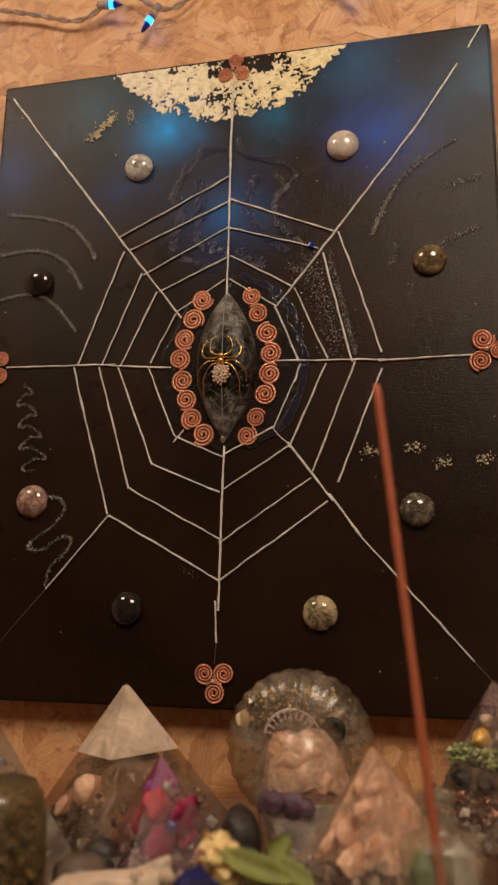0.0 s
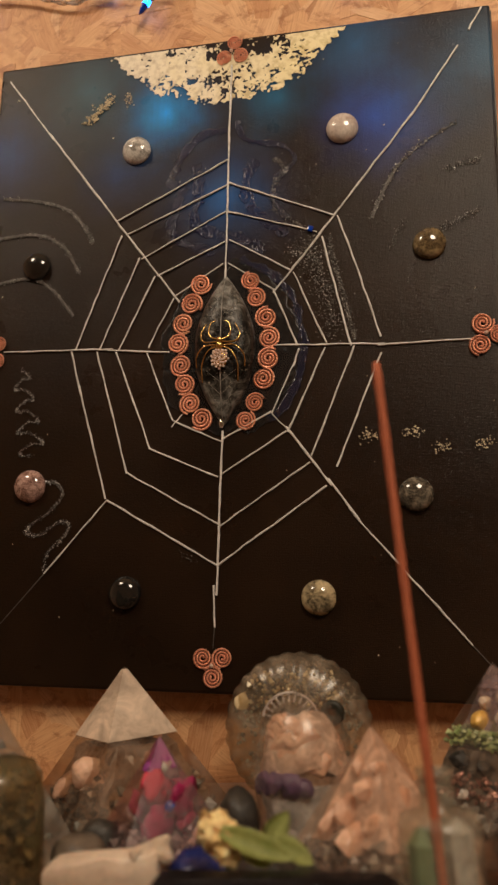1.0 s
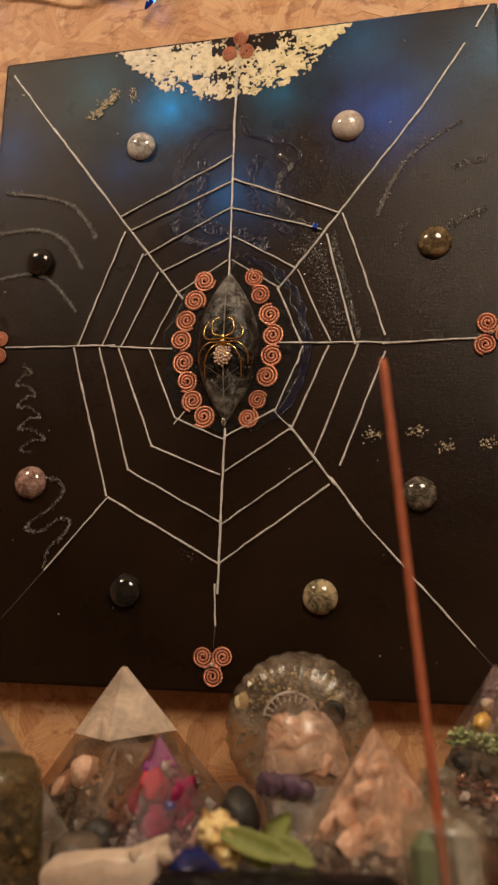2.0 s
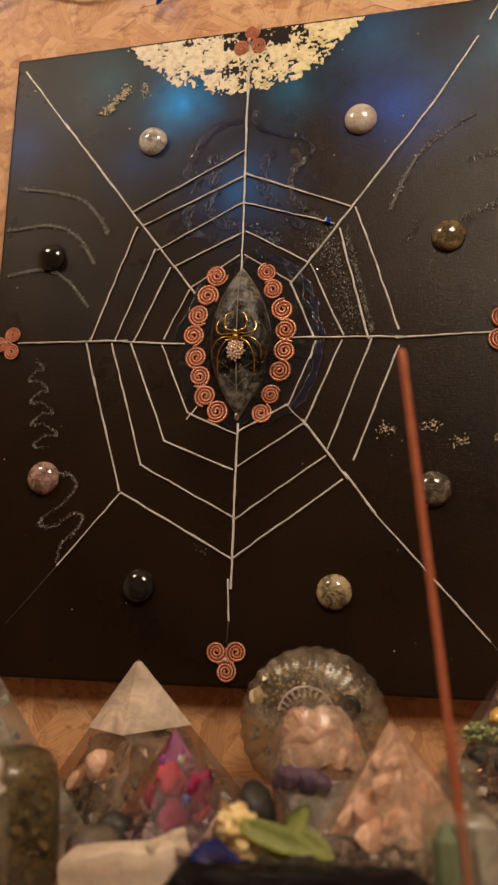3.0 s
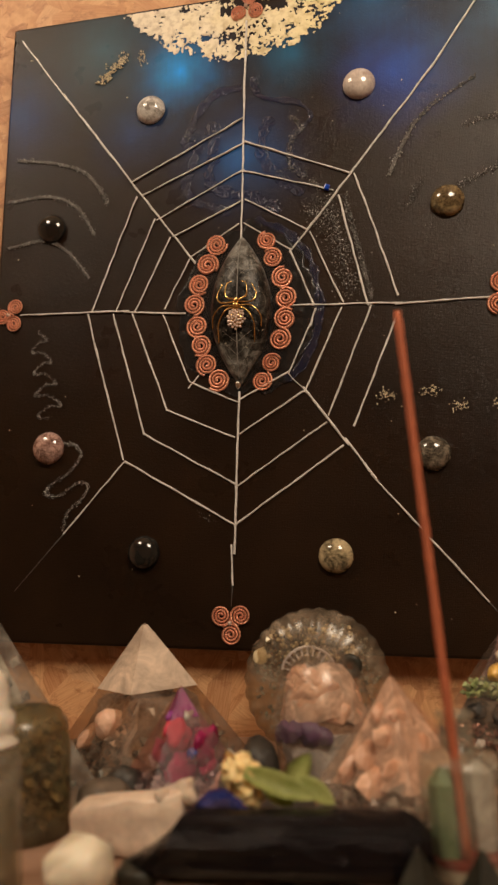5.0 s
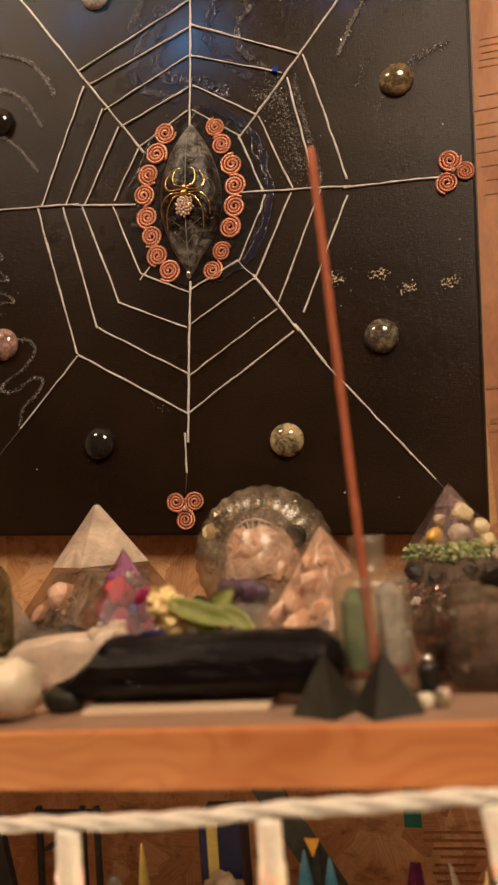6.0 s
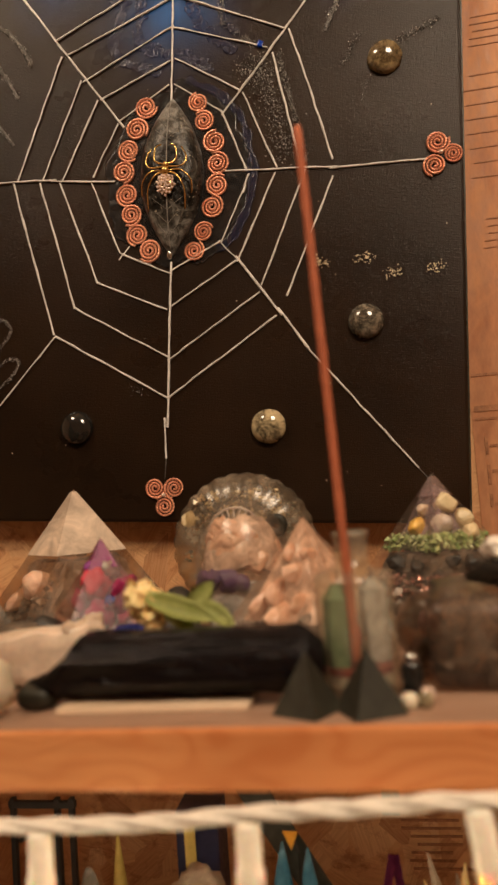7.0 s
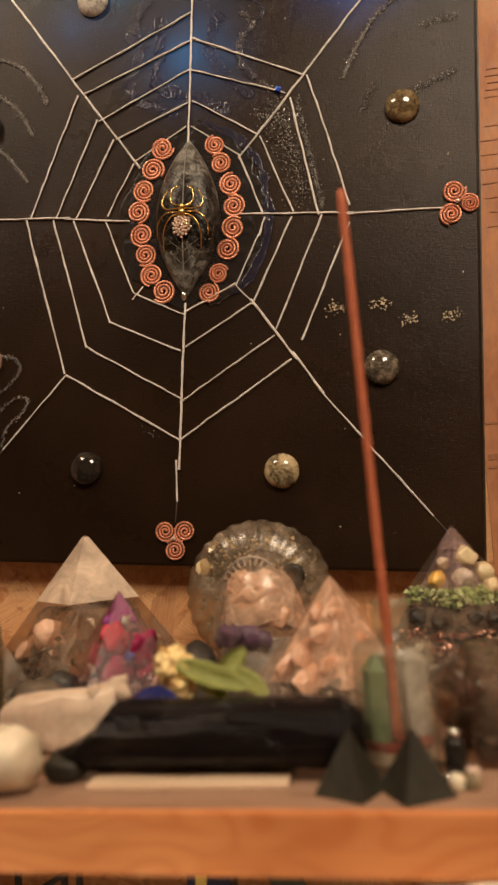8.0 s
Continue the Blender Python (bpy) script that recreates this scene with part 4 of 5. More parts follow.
chunk(p, "peach_block", (0.0135, 0.0095, 0.0110), (-0.0275, -0.008, 0.0300), M_PEACH, 47, 20, 0.2, 2, "large peach stone")
core(p, "brown_layer", 0.049, 0.086, 0.010, 0.041, M_MUD, 5.1, 0.14, 0.86, "brown clouded resin")
for x, y, z, r in ((-0.024, -0.020, 0.024, 0.008), (0.006, -0.024, 0.035, 0.0065), (-0.030, 0.014, 0.022, 0.010)):
    chunk(p, "peach_chunk", (r * 1.25, r, r * 0.85), (x, y, z), M_PEACH, 40 + r * 900)
loose("brown_chips", chips(160, layer_in(0.049, 0.086, 0.016, 0.034, 0.95), 0.0028, 5), M_BROWN, p, "brown stone chips")
loose("gravel", chips(420, layer_in(0.049, 0.086, 0.002, 0.018, 0.92), 0.0026, 6), M_GRAVEL, p, "black and grey gravel")
loose("grey_chips", chips(130, layer_in(0.049, 0.086, 0.002, 0.022, 0.97), 0.0036, 7), M_GREYCHIP, p, "grey chips")

p = resin_pyramid((0.006, -0.145), 0.032, 0.058, 34, R_PINK, "small pink resin pyramid with magenta rose petals")
core(p, "violet_layer", 0.032, 0.058, 0.043, 0.0555, M_VIOLET, 2.9, 0.12, 0.86, "purple clouded resin")
chunk(p, "blue_chunk", (0.0030, 0.0024, 0.0034), (0.000, -0.0150, 0.0275), M_LAPIS, 66)
for x, y, z, r, m, label in ((-0.0045, -0.0060, 0.0365, 0.0072, M_CORAL, "coral red petal"), (0.0075, -0.0085, 0.0290, 0.0086, M_MAGENTA, ""), (-0.0050, -0.0115, 0.0200, 0.0074, M_MAGENTA, ""), (0.0030, -0.0045, 0.0420, 0.0046, M_GREYFILL, "grey crumb"), (-0.0040, -0.0035, 0.0430, 0.0044, M_VIOLET, "violet petal"),
                             (0.0110, -0.0060, 0.0190, 0.0056, M_ROSE, "dull rose petal"), (-0.0080, 0.0040, 0.0260, 0.0066, M_MAGENTA, ""), (0.0080, 0.0080, 0.0280, 0.0080, M_ROSE, "dull rose petal"), (0.0140, -0.0160, 0.0100, 0.0065, M_DUSK, "pale crumb")):
    chunk(p, "petal", (r * 1.25, r * 0.55, r * 1.05), (x, y, z), m, 50 + r * 3000 + x * 900, 30 + 900 * x, 0.6, 3, label)
loose("grey_chips", chips(90, layer_in(0.032, 0.058, 0.003, 0.016, 0.9), 0.0030, 81), M_GREYCHIP, p, "grey chips")
loose("gravel", chips(260, layer_in(0.029, 0.058, 0.002, 0.016, 0.95), 0.0026, 8), M_GRAVEL, p, "dark gravel")

p = resin_pyramid((-0.158, -0.140), 0.086, 0.182, 45, R_MILKY, "large grey-green resin pyramid with shells and grit")
core(p, "grey_layer", 0.086, 0.182, 0.004, 0.150, M_GREYFILL, 9.1, 0.10, 0.88, "grey clouded resin")
fill(p, 12, 0.086, 0.182, 0.030, 0.115, 0.012, M_QUARTZ, "shell_piece", 71, 0.5)
loose("grey_chips", chips(900, layer_in(0.086, 0.182, 0.004, 0.155, 0.95), 0.0036, 9), M_GREYCHIP, p, "grey and green stone chips")
loose("gravel", chips(300, layer_in(0.086, 0.182, 0.002, 0.07, 0.96), 0.0036, 10), M_GRAVEL, p, "dark grit")

p = resin_pyramid((0.112, -0.160), 0.036, 0.0625, 58, R_PEACH, "wide clear resin pyramid with peach stone chips on one side")
core(p, "peach_layer", 0.036, 0.0625, 0.017, 0.0600, R_PEACHCLOUD, 2.2, 0.14, 0.86, "peach clouded resin")
for x, y, z, r in ((-0.0150, 0.004, 0.030, 0.0085), (-0.0135, -0.010, 0.024, 0.0080), (-0.0190, -0.002, 0.020, 0.0085), (-0.0105, -0.004, 0.038, 0.0070), (-0.0060, -0.007, 0.045, 0.0055), (-0.0040, -0.015, 0.021, 0.0075), (0.008, -0.014, 0.025, 0.0065), (-0.018, 0.012, 0.024, 0.0080), (-0.0065, 0.002, 0.047, 0.0050), (0.002, -0.013, 0.033, 0.0060)):
    chunk(p, "peach_chunk", (r * 1.35, r * 0.45, r * 0.85), (x * 0.98, y * 0.98, z), M_PEACH, 81 + x * 3000, 900 * x)
chunk(p, "wine_chunk", (0.0075, 0.0070, 0.0075), (-0.006, -0.026, 0.0085), M_WAX, 93, 30)
fill(p, 9, 0.036, 0.0625, 0.004, 0.013, 0.0070, M_GREYFILL, "grey_chunk", 131)
loose("grey_chips", chips(240, layer_in(0.036, 0.0625, 0.002, 0.019, 0.95), 0.0030, 12), M_GREYCHIP, p, "grey chips")
loose("gravel", chips(160, layer_in(0.036, 0.0625, 0.002, 0.014, 0.95), 0.0030, 13), M_GRAVEL, p, "dark grit")

p = resin_pyramid((0.177, -0.068), 0.044, 0.080, 40, R_BRIGHT, "clear resin pyramid with layers of lilac, yellow, green and copper")
core(p, "mauve_layer", 0.044, 0.080, 0.043, 0.068, R_LILAC, 4.4, 0.10, 0.78, "mauve clouded resin")
core(p, "lilac_tip", 0.044, 0.080, 0.0665, 0.0775, R_LILAC, 1.4, 0.05, 0.92, "lilac stone tip", 0.1)
for dx, z, r, m, label in ((-0.0108, 0.0500, 0.0062, M_AMBER, "golden yellow stone"), (0.0025, 0.0505, 0.0064, M_PINKISH, "pale pink stone"), (0.0150, 0.0535, 0.0066, M_BUTTER, ""), (0.0055, 0.0620, 0.0066, M_BUTTER, ""), (-0.0070, 0.0590, 0.0042, M_DUSK, "pinkish stone"), (0.0180, 0.0455, 0.0060, M_BUTTER, "")):
    deep = 0.55 * (0.044 * math.sqrt(2) * (1 - z / 0.080) - abs(dx))
    x, y, _ = pose(0, 0, 0, 0, 0, -40) @ Vector((dx, -max(0.002, deep), 0))
    chunk(p, "pale_stone", (1.25 * r, 1.05 * r, 1.12 * r), (x, y, z), m, 5 + r * 2000 + dx * 900, 20, 0.16, 2, label)
loose("green_chips", chips(1100, layer_in(0.044, 0.080, 0.0375, 0.0455, 0.96), 0.0021, 14), M_GREEN, p, "green stone chips")
core(p, "dark_layer", 0.044, 0.080, 0.022, 0.036, M_MUDDY, 8.3, 0.12, 0.84, "dark mottled resin")
core(p, "mauve_base", 0.044, 0.080, 0.002, 0.021, M_MUDDY, 6.6, 0.10, 0.92, "mauve-brown clouded base")
for dx, z, r in ((-0.024, 0.031, 0.0060), (-0.013, 0.029, 0.0050), (0.006, 0.032, 0.0048), (0.017, 0.030, 0.0062), (0.027, 0.029, 0.0055), (-0.002, 0.026, 0.0040)):
    deep = 0.86 * (0.044 * math.sqrt(2) * (1 - z / 0.080) - abs(dx))
    x, y, _ = pose(0, 0, 0, 0, 0, -40) @ Vector((dx, -max(0.002, deep), 0))
    chunk(p, "dark_stone", (r, r, r * 0.8), (x, y, z), M_DULL, 111 + dx * 900, 30)
fill(p, 4, 0.044, 0.080, 0.026, 0.032, 0.0070, M_PEACH, "peach_stone", 118)


def on_faces(half, height, low, high):
    """A spot on one of the two faces towards the room."""
    def inside(rng):
        z = rng.uniform(low, high)
        w = 0.93 * half * (1 - z / height)
        u = rng.uniform(-w, w)
        return ((u, -w, z), (-w, u, z))[rng.randrange(2)]
    return inside


loose("copper_beads", chips(230, on_faces(0.044, 0.080, 0.014, 0.025), 0.0017, 15, 0.2), M_BEADS, p, "copper beads")
loose("grey_chips", chips(420, layer_in(0.044, 0.080, 0.002, 0.018, 0.95), 0.0036, 16), M_GREYCHIP, p, "grey chips")


def scalloped_dome():
    """A thick round casting that stands on edge, with a fluted rim."""
    ob = thing("scalloped_resin_dome", (0.062, -0.046, SHELF), "round clear resin casting with a scalloped rim and shells inside", "ornament")
    bm = bmesh.new()
    n, rings, big = 120, 9, 0.0432
    levels = [(1 - 0.86 * (k / rings) ** 1.6, -0.006 - 0.022 * (k / rings) ** 0.6) for k in range(rings + 1)]
    levels = [(0.80, 0.016), (0.97, 0.012), (1.0, 0.0)] + levels
    loops = []
    for r, y in levels:
        loop = []
        for k in range(n):
            a = 2 * math.pi * k / n
            flute = 1 + 0.038 * abs(math.sin(a * 14)) * min(1, max(0, (r - 0.4) * 3))
            loop.append(bm.verts.new((big * r * flute * math.cos(a), y, 0.0445 + big * r * flute * math.sin(a))))
        loops.append(loop)
    for a, b in zip(loops, loops[1:]):
        for k in range(n):
            bm.faces.new((a[k], a[(k + 1) % n], b[(k + 1) % n], b[k]))
    bm.faces.new(loops[0]), bm.faces.new(loops[-1])
    part("casting", bm, R_DOME, ob, "clear fluted resin", True)
    loose("brown_chips", chips(600, lambda g: (lambda a, r: (r * math.cos(a), g.uniform(-0.012, 0.008), 0.0445 + r * math.sin(a)))(g.uniform(0, 6.28), 0.039 * math.sqrt(g.random())), 0.0015, 21), M_GREYCHIP, ob, "pale shell grit")
    loose("copper_beads", chips(150, lambda g: (g.uniform(-0.026, 0.026), g.uniform(-0.020, 0), 0.066 + g.uniform(-0.008, 0.012)), 0.0018, 22), M_FLECK, ob, "gold flakes")
    chunk(ob, "gold_flake", (0.005, 0.002, 0.006), (-0.031, -0.016, 0.062), M_BUTTER, 4)
    bm = bmesh.new()
    tube(bm, [(-0.001 + 0.0165 * math.cos(a), -0.0255, 0.0512 + 0.0165 * math.sin(a)) for a in (math.radians(14 + 7.6 * k) for k in range(21))], 0.0008, 5)
    fan = part("shell_fan", bm, M_PINKISH, ob, "pale ribbed shell fan")
    for k in range(11):
        a = math.radians(18 + 14.4 * k)
        bm = bmesh.new()
        tube(bm, [(-0.001 + r * math.cos(a), -0.0275 + 0.25 * (r - 0.009), 0.0512 + r * math.sin(a)) for r in (0.0115, 0.0140, 0.0165)], 0.00055, 5)
        part("rib", bm, M_PINKISH, fan)
    bm = bmesh.new()
    lathe(bm, [(0.0022, 0.0), (0.0062, 0.0), (0.0070, 0.0015), (0.0062, 0.003), (0.0022, 0.003), (0.0022, 0.0)], 24)
    bmesh.ops.transform(bm, matrix=pose(0.0235, -0.0245, 0.0560, 90, 0, 0), verts=bm.verts)
    part("dark_ring", bm, M_SERP, ob, "dark stone ring", True)


scalloped_dome()


def egg_radius(f):
    """A blunt, round-topped body: nearly straight sides, then a dome."""
    return 0.0262 * (0.90 + 0.10 * min(1.0, f / 0.35)) * math.sqrt(max(0.0, 1 - max(0.0, (f - 0.30) / 0.70) ** 2.4))


def resin_egg():
    ob = thing("resin_egg", (0.074, -0.118, SHELF), "egg-shaped clear resin with peach stones over a purple band", "ornament")
    bm = bmesh.new()
    lathe(bm, [(0, 0), (0.019, 0.0005)] + [(egg_radius(f), 0.004 + 0.070 * f ** 0.92) for f in (k / 24 for k in range(24))] + [(0, 0.074)], 36)
    part("shell", bm, R_EGG, ob, "clear resin body", True)
    rng = random.Random(8)
    outline = egg_radius

    def inner(name, low, high, inset, material, seed, label):
        bm = bmesh.new()
        sides, rings = 30, []
        for i in range(9):
            z0 = low + (high - low) * i / 8
            ring = []
            for k in range(sides):
                a = 2 * math.pi * k / sides
                lump = noise.noise(Vector((2.2 * math.cos(a), 2.2 * math.sin(a), seed + 90 * z0)))
                z = min(0.0655, max(0.002, z0 + 0.006 * noise.noise(Vector((1.7 * math.cos(a), 1.7 * math.sin(a), seed)))))
                r = inset * outline(min(0.985, max(0.0, (z - 0.004) / 0.063) ** 1.087)) * (0.94 + 0.12 * lump)
                ring.append(bm.verts.new((r * math.cos(a), r * math.sin(a), z)))
            rings.append(ring)
        for a, b in zip(rings, rings[1:]):
            for k in range(sides):
                bm.faces.new((a[k], a[(k + 1) % sides], b[(k + 1) % sides], b[k]))
        bm.faces.new(rings[0]), bm.faces.new(rings[-1])
        part(name, bm, material, ob, label)

    inner("peach_layer", 0.036, 0.0610, 0.90, R_PEACHCLOUD, 3.1, "peach clouded resin")
    inner("white_layer", 0.006, 0.030, 0.90, R_PALE, 8.2, "grey-white clouded resin")
    inner("brown_band", 0.029, 0.037, 0.84, M_MUD, 5.5, "brown clouded band")
    for k in range(24):
        a, z = rng.uniform(2.9, 6.6), rng.uniform(0.028, 0.059)
        r = 0.72 * outline((z - 0.004) / 0.063)
        chunk(ob, "peach_chunk", (0.0100, 0.0034, 0.0075), (r * math.cos(a), r * math.sin(a), z), M_PEACH, 120 + k, math.degrees(a) + 90)
    for a, z, r in ((3.70, 0.032, 0.0090), (4.10, 0.033, 0.0095), (4.50, 0.0325, 0.0085), (4.85, 0.031, 0.0065), (3.35, 0.030, 0.008)):
        chunk(ob, "amethyst", (r, 0.0045, 0.80 * r), (0.0215 * math.cos(a), 0.0215 * math.sin(a), z), M_AMETHYST, 140 + a * 10, math.degrees(a) + 90)
    for k in range(7):
        a, z = rng.uniform(3.2, 6.1), rng.uniform(0.010, 0.024)
        chunk(ob, "quartz_chunk", (0.0075, 0.003, 0.0065), (0.0160 * math.cos(a), 0.0160 * math.sin(a), z), R_MILKY if k % 3 else M_GREYFILL, 160 + k, math.degrees(a) + 90)
    loose("grey_chips", chips(160, lambda g: (g.uniform(-0.012, 0.012), g.uniform(-0.012, 0.012), g.uniform(0.002, 0.012)), 0.003, 23), M_GREYCHIP, ob, "grey chips")


resin_egg()


def olive_jar():
    ob = thing("glass_jar", (-0.0575, -0.190, SHELF), "round-shouldered olive glass jar with dark herbs", "jar")
    bm = bmesh.new()
    lathe(bm, [(0, 0), (0.019, 0), (0.0212, 0.002), (0.0215, 0.040), (0.0205, 0.049), (0.017, 0.0545), (0.010, 0.0570), (0, 0.0575)], 40)
    part("jar", bm, R_OLIVE, ob, "olive glass", True)
    loose("herbs", chips(380, lambda g: (lambda a, r: (r * math.cos(a), r * math.sin(a), g.uniform(0.003, 0.048)))(g.uniform(0, 6.28), 0.018 * math.sqrt(g.random())), 0.003, 31), M_BROWN, ob, "dark dried herbs")


olive_jar()


def roller_bottle():
    ob = thing("roller_bottle", (-0.039, -0.250, SHELF), "small clear glass bottle with a ribbed white plastic cap", "bottle")
    bm = bmesh.new()
    lathe(bm, [(0, 0), (0.0115, 0), (0.0125, 0.001), (0.0125, 0.046), (0.0112, 0.050), (0.0095, 0.0515), (0, 0.0515)], 32)
    body = part("glass_body", bm, R_GLASS, ob, "clear glass", True)
    bm = bmesh.new()
    lathe(bm, [(0, 0.0012), (0.0106, 0.0012), (0.0106, 0.034), (0, 0.034)], 28)
    part("oil", bm, R_OLIVE, body, "pale olive oil", True)
    bm = bmesh.new()
    lathe(bm, [(0.0, 0.0515), (0.0112, 0.0515), (0.0114, 0.0530), (0.0096, 0.0542), (0.0096, 0.0568), (0.0102, 0.0575), (0.0102, 0.0630), (0.0088, 0.0645), (0.0080, 0.0660), (0.0078, 0.0735), (0.0064, 0.0785), (0.0034, 0.0808), (0, 0.0812)], 32)
    part("cap", bm, M_CAP, ob, "white plastic cap", True)


roller_bottle()


def incense_bottle():
    ob = thing("incense_bottle", (0.1375, -0.230, SHELF), "small clear glass bottle with green crystal, used as an incense holder", "bottle")
    bm = bmesh.new()
    lathe(bm, [(0, 0), (0.0138, 0), (0.0146, 0.0010), (0.0146, 0.0395), (0.0136, 0.0425), (0.0086, 0.0438), (0.0062, 0.0452), (0.0062, 0.0555), (0.0069, 0.0560), (0.0069, 0.0578), (0.0058, 0.0580), (0.0055, 0.0560)], 40)
    part("glass_body", bm, R_GLASS, ob, "clear glass", True)
    bm = bmesh.new()
    lathe(bm, [(0, 0.0032), (0.0122, 0.0032), (0.0122, 0.0068), (0, 0.0072)], 24)
    part("sand", bm, M_SAND, ob, "pale sand")
    bm = bmesh.new()
    lathe(bm, [(0, 0.0074), (0.0122, 0.0072), (0.0122, 0.0096), (0, 0.0100)], 24)
    part("wax", bm, M_WAX, ob, "dark red wax")
    bm = bmesh.new()
    tube(bm, [(-0.0060, -0.003, 0.010), (-0.0058, -0.003, 0.034), (-0.0056, -0.003, 0.039)], [0.0056, 0.0058, 0.0022], 6)
    part("green_crystal", bm, M_GREENSTICK, ob, "green crystal point")
    # pale rod stands in for light refracted as a streak through the glass
    bm = bmesh.new()
    tube(bm, [(0.0068, 0.004, 0.010), (0.0064, 0.004, 0.036), (0.0064, 0.004, 0.040)], [0.0050, 0.0052, 0.0016], 6)
    part("clear_crystal", bm, R_PALE, ob, "pale pointed rod in place of the light streak in the glass")
    stick = thing("incense_stick", (0.1372, -0.238, -0.0500), "red-brown incense stick leaning in the glass bottle", "incense")
    bm = bmesh.new()
    count = 40
    rng = random.Random(2)
    tube(bm, [Vector((-0.0062 * k / count, -0.002 * k / count, 0.199 * k / count)) + Vector((rng.uniform(-1, 1), rng.uniform(-1, 1), 0)) * 0.00007 for k in range(count + 1)], [0.00168 + rng.uniform(-0.0001, 0.0001) for _ in range(count)] + [0.0013], 10)
    part("stick", bm, M_INCENSE, stick, smooth=True)


incense_bottle()


def stone_pyramid(x, y, half, height, turn):
    ob = thing("stone_pyramid", (x, y, SHELF), "small polished black-green stone pyramid at the shelf edge", "pyramid", "small stone pyramids", turn=turn)
    bm = bmesh.new()
    pyramid_body(bm, half, height, 0.00015)
    part("body", bm, M_SERP, ob)


stone_pyramid(0.1210, -0.2560, 0.0090, 0.0198, 62)
stone_pyramid(0.1415, -0.2575, 0.0092, 0.0205, 28)


def tourmaline():
    ob = thing("black_tourmaline", (0.075, -0.241, SHELF + 0.0026), "long ridged black tourmaline crystal lying on a wooden slip", "crystal")
    rng = random.Random(14)
    ridges = [rng.uniform(0.925, 1.03) for _ in range(30)]
    bm = bmesh.new()
    loops = []
    for i in range(25):
        f = i / 24
        x = -0.053 + 0.104 * f
        taper = min(1.0, 0.45 + 9 * f, 0.55 + 7 * (1 - f))
        loop = []
        for k in range(30):
            a = 2 * math.pi * k / 30
            r = taper * ridges[k] * (1 + 0.11 * noise.noise(Vector((x * 45, k * 0.45, 0))) + 0.05 * noise.noise(Vector((x * 160, k * 0.9, 3))))
            slope = 0.011 * math.sin(a) * max(0, 1 - 5 * f)
            loop.append(bm.verts.new((x + slope, 0.0125 * r * math.cos(a), 0.0122 + 0.0119 * r * math.sin(a) - 0.003 * (1 - taper))))
        loops.append(loop)
    for a, b in zip(loops, loops[1:]):
        for k in range(30):
            bm.faces.new((a[k], a[(k + 1) % 30], b[(k + 1) % 30], b[k]))
    bm.faces.new(loops[0]), bm.faces.new(loops[-1])
    part("body", bm, M_LOG, ob)
    slip = thing("wooden_slip", (0.0650, -0.2450, SHELF), "thin pale wooden slip under the black crystal", "wood slip", turn=1.5)
    bm = bmesh.new()
    box(bm, (0.070, 0.021, 0.0024), (0, 0, 0.0013), bevel=0.0006)
    part("slip", bm, M_STICK, slip)


tourmaline()


def white_stones():
    ob = thing("white_stone", (0.0035, -0.2600, SHELF), "rough white milky quartz lump at the shelf edge", "stone")
    bm = bmesh.new()
    shard(bm, (0.0166, 0.0105, 0.0130), (-0.001, 0, 0.0), 5, 15)
    bmesh.ops.bevel(bm, geom=bm.edges[:], offset=0.0022, segments=3, affect="EDGES", clamp_overlap=True)
    low = min(v.co.z for v in bm.verts)
    bmesh.ops.translate(bm, vec=(0, 0, 0.0002 - low), verts=bm.verts)
    part("lump", bm, M_WHITE, ob, smooth=True)
    ob = thing("quartz_cluster", (0.0075, -0.2095, SHELF), "pale pinkish quartz slab with knobbly crystals on one end", "crystal")
    rng = random.Random(4)
    bm = bmesh.new()
    box(bm, (0.050, 0.015, 0.0215), (-0.004, 0, 0.0118), pose(0, 0, 0, 0, -5, 0), 0.0042)
    bmesh.ops.subdivide_edges(bm, edges=bm.edges[:], cuts=3, use_grid_fill=True)
    for v in bm.verts:
        v.co += Vector((0.6, 0.5, 1.0)) * 0.0036 * noise.noise(v.co * 110)
        v.co.z = max(0.0004, v.co.z + 0.10 * max(0, v.co.x - 0.004))
    part("slab", bm, M_DUSK, ob, smooth=True)
    for k in range(8):
        size = rng.uniform(0.0040, 0.0056)
        bm = bmesh.new()
        shard(bm, (size, size, size * 1.05), (0.006 + 0.0024 * k + rng.uniform(-0.003, 0.003), rng.uniform(-0.006, 0.003), 0.0192 + 0.0010 * k + rng.uniform(-0.004, 0.002)), 30 + k, 12)
        bmesh.ops.bevel(bm, geom=bm.edges[:], offset=0.0006, segments=2, affect="EDGES", clamp_overlap=True)
        part("knob", bm, M_DUSK, ob)


white_stones()


def tumbled(x, y, radii, material, label, seed):
    ob = thing("tumbled_stone", (x, y, SHELF), label, "stone", "tumbled stones between the pyramids")
    bm = bmesh.new()
    rock(bm, radii, (0, 0, radii[2] * 0.93), seed, 0.22, 3, 1.2)
    part("stone", bm, material, ob, smooth=True)


tumbled(0.040, -0.202, (0.012, 0.011, 0.0125), M_NIGHT, "dark blue tumbled stone beside the white crystal", 1)
tumbled(0.066, -0.194, (0.013, 0.012, 0.0105), M_DULL, "black tumbled stone behind the black crystal", 2)
tumbled(0.085, -0.209, (0.011, 0.009, 0.0105), M_SERP, "dark green tumbled stone behind the black crystal", 3)
tumbled(-0.020, -0.183, (0.014, 0.011, 0.0120), M_MUDDY, "mottled grey-brown tumbled stone", 5)
# the next four are added: dark bodies in place of shade in the gaps
tumbled(0.041, -0.128, (0.011, 0.012, 0.0150), M_DULL, "black stone added to darken the gap between the resin pyramids", 7)
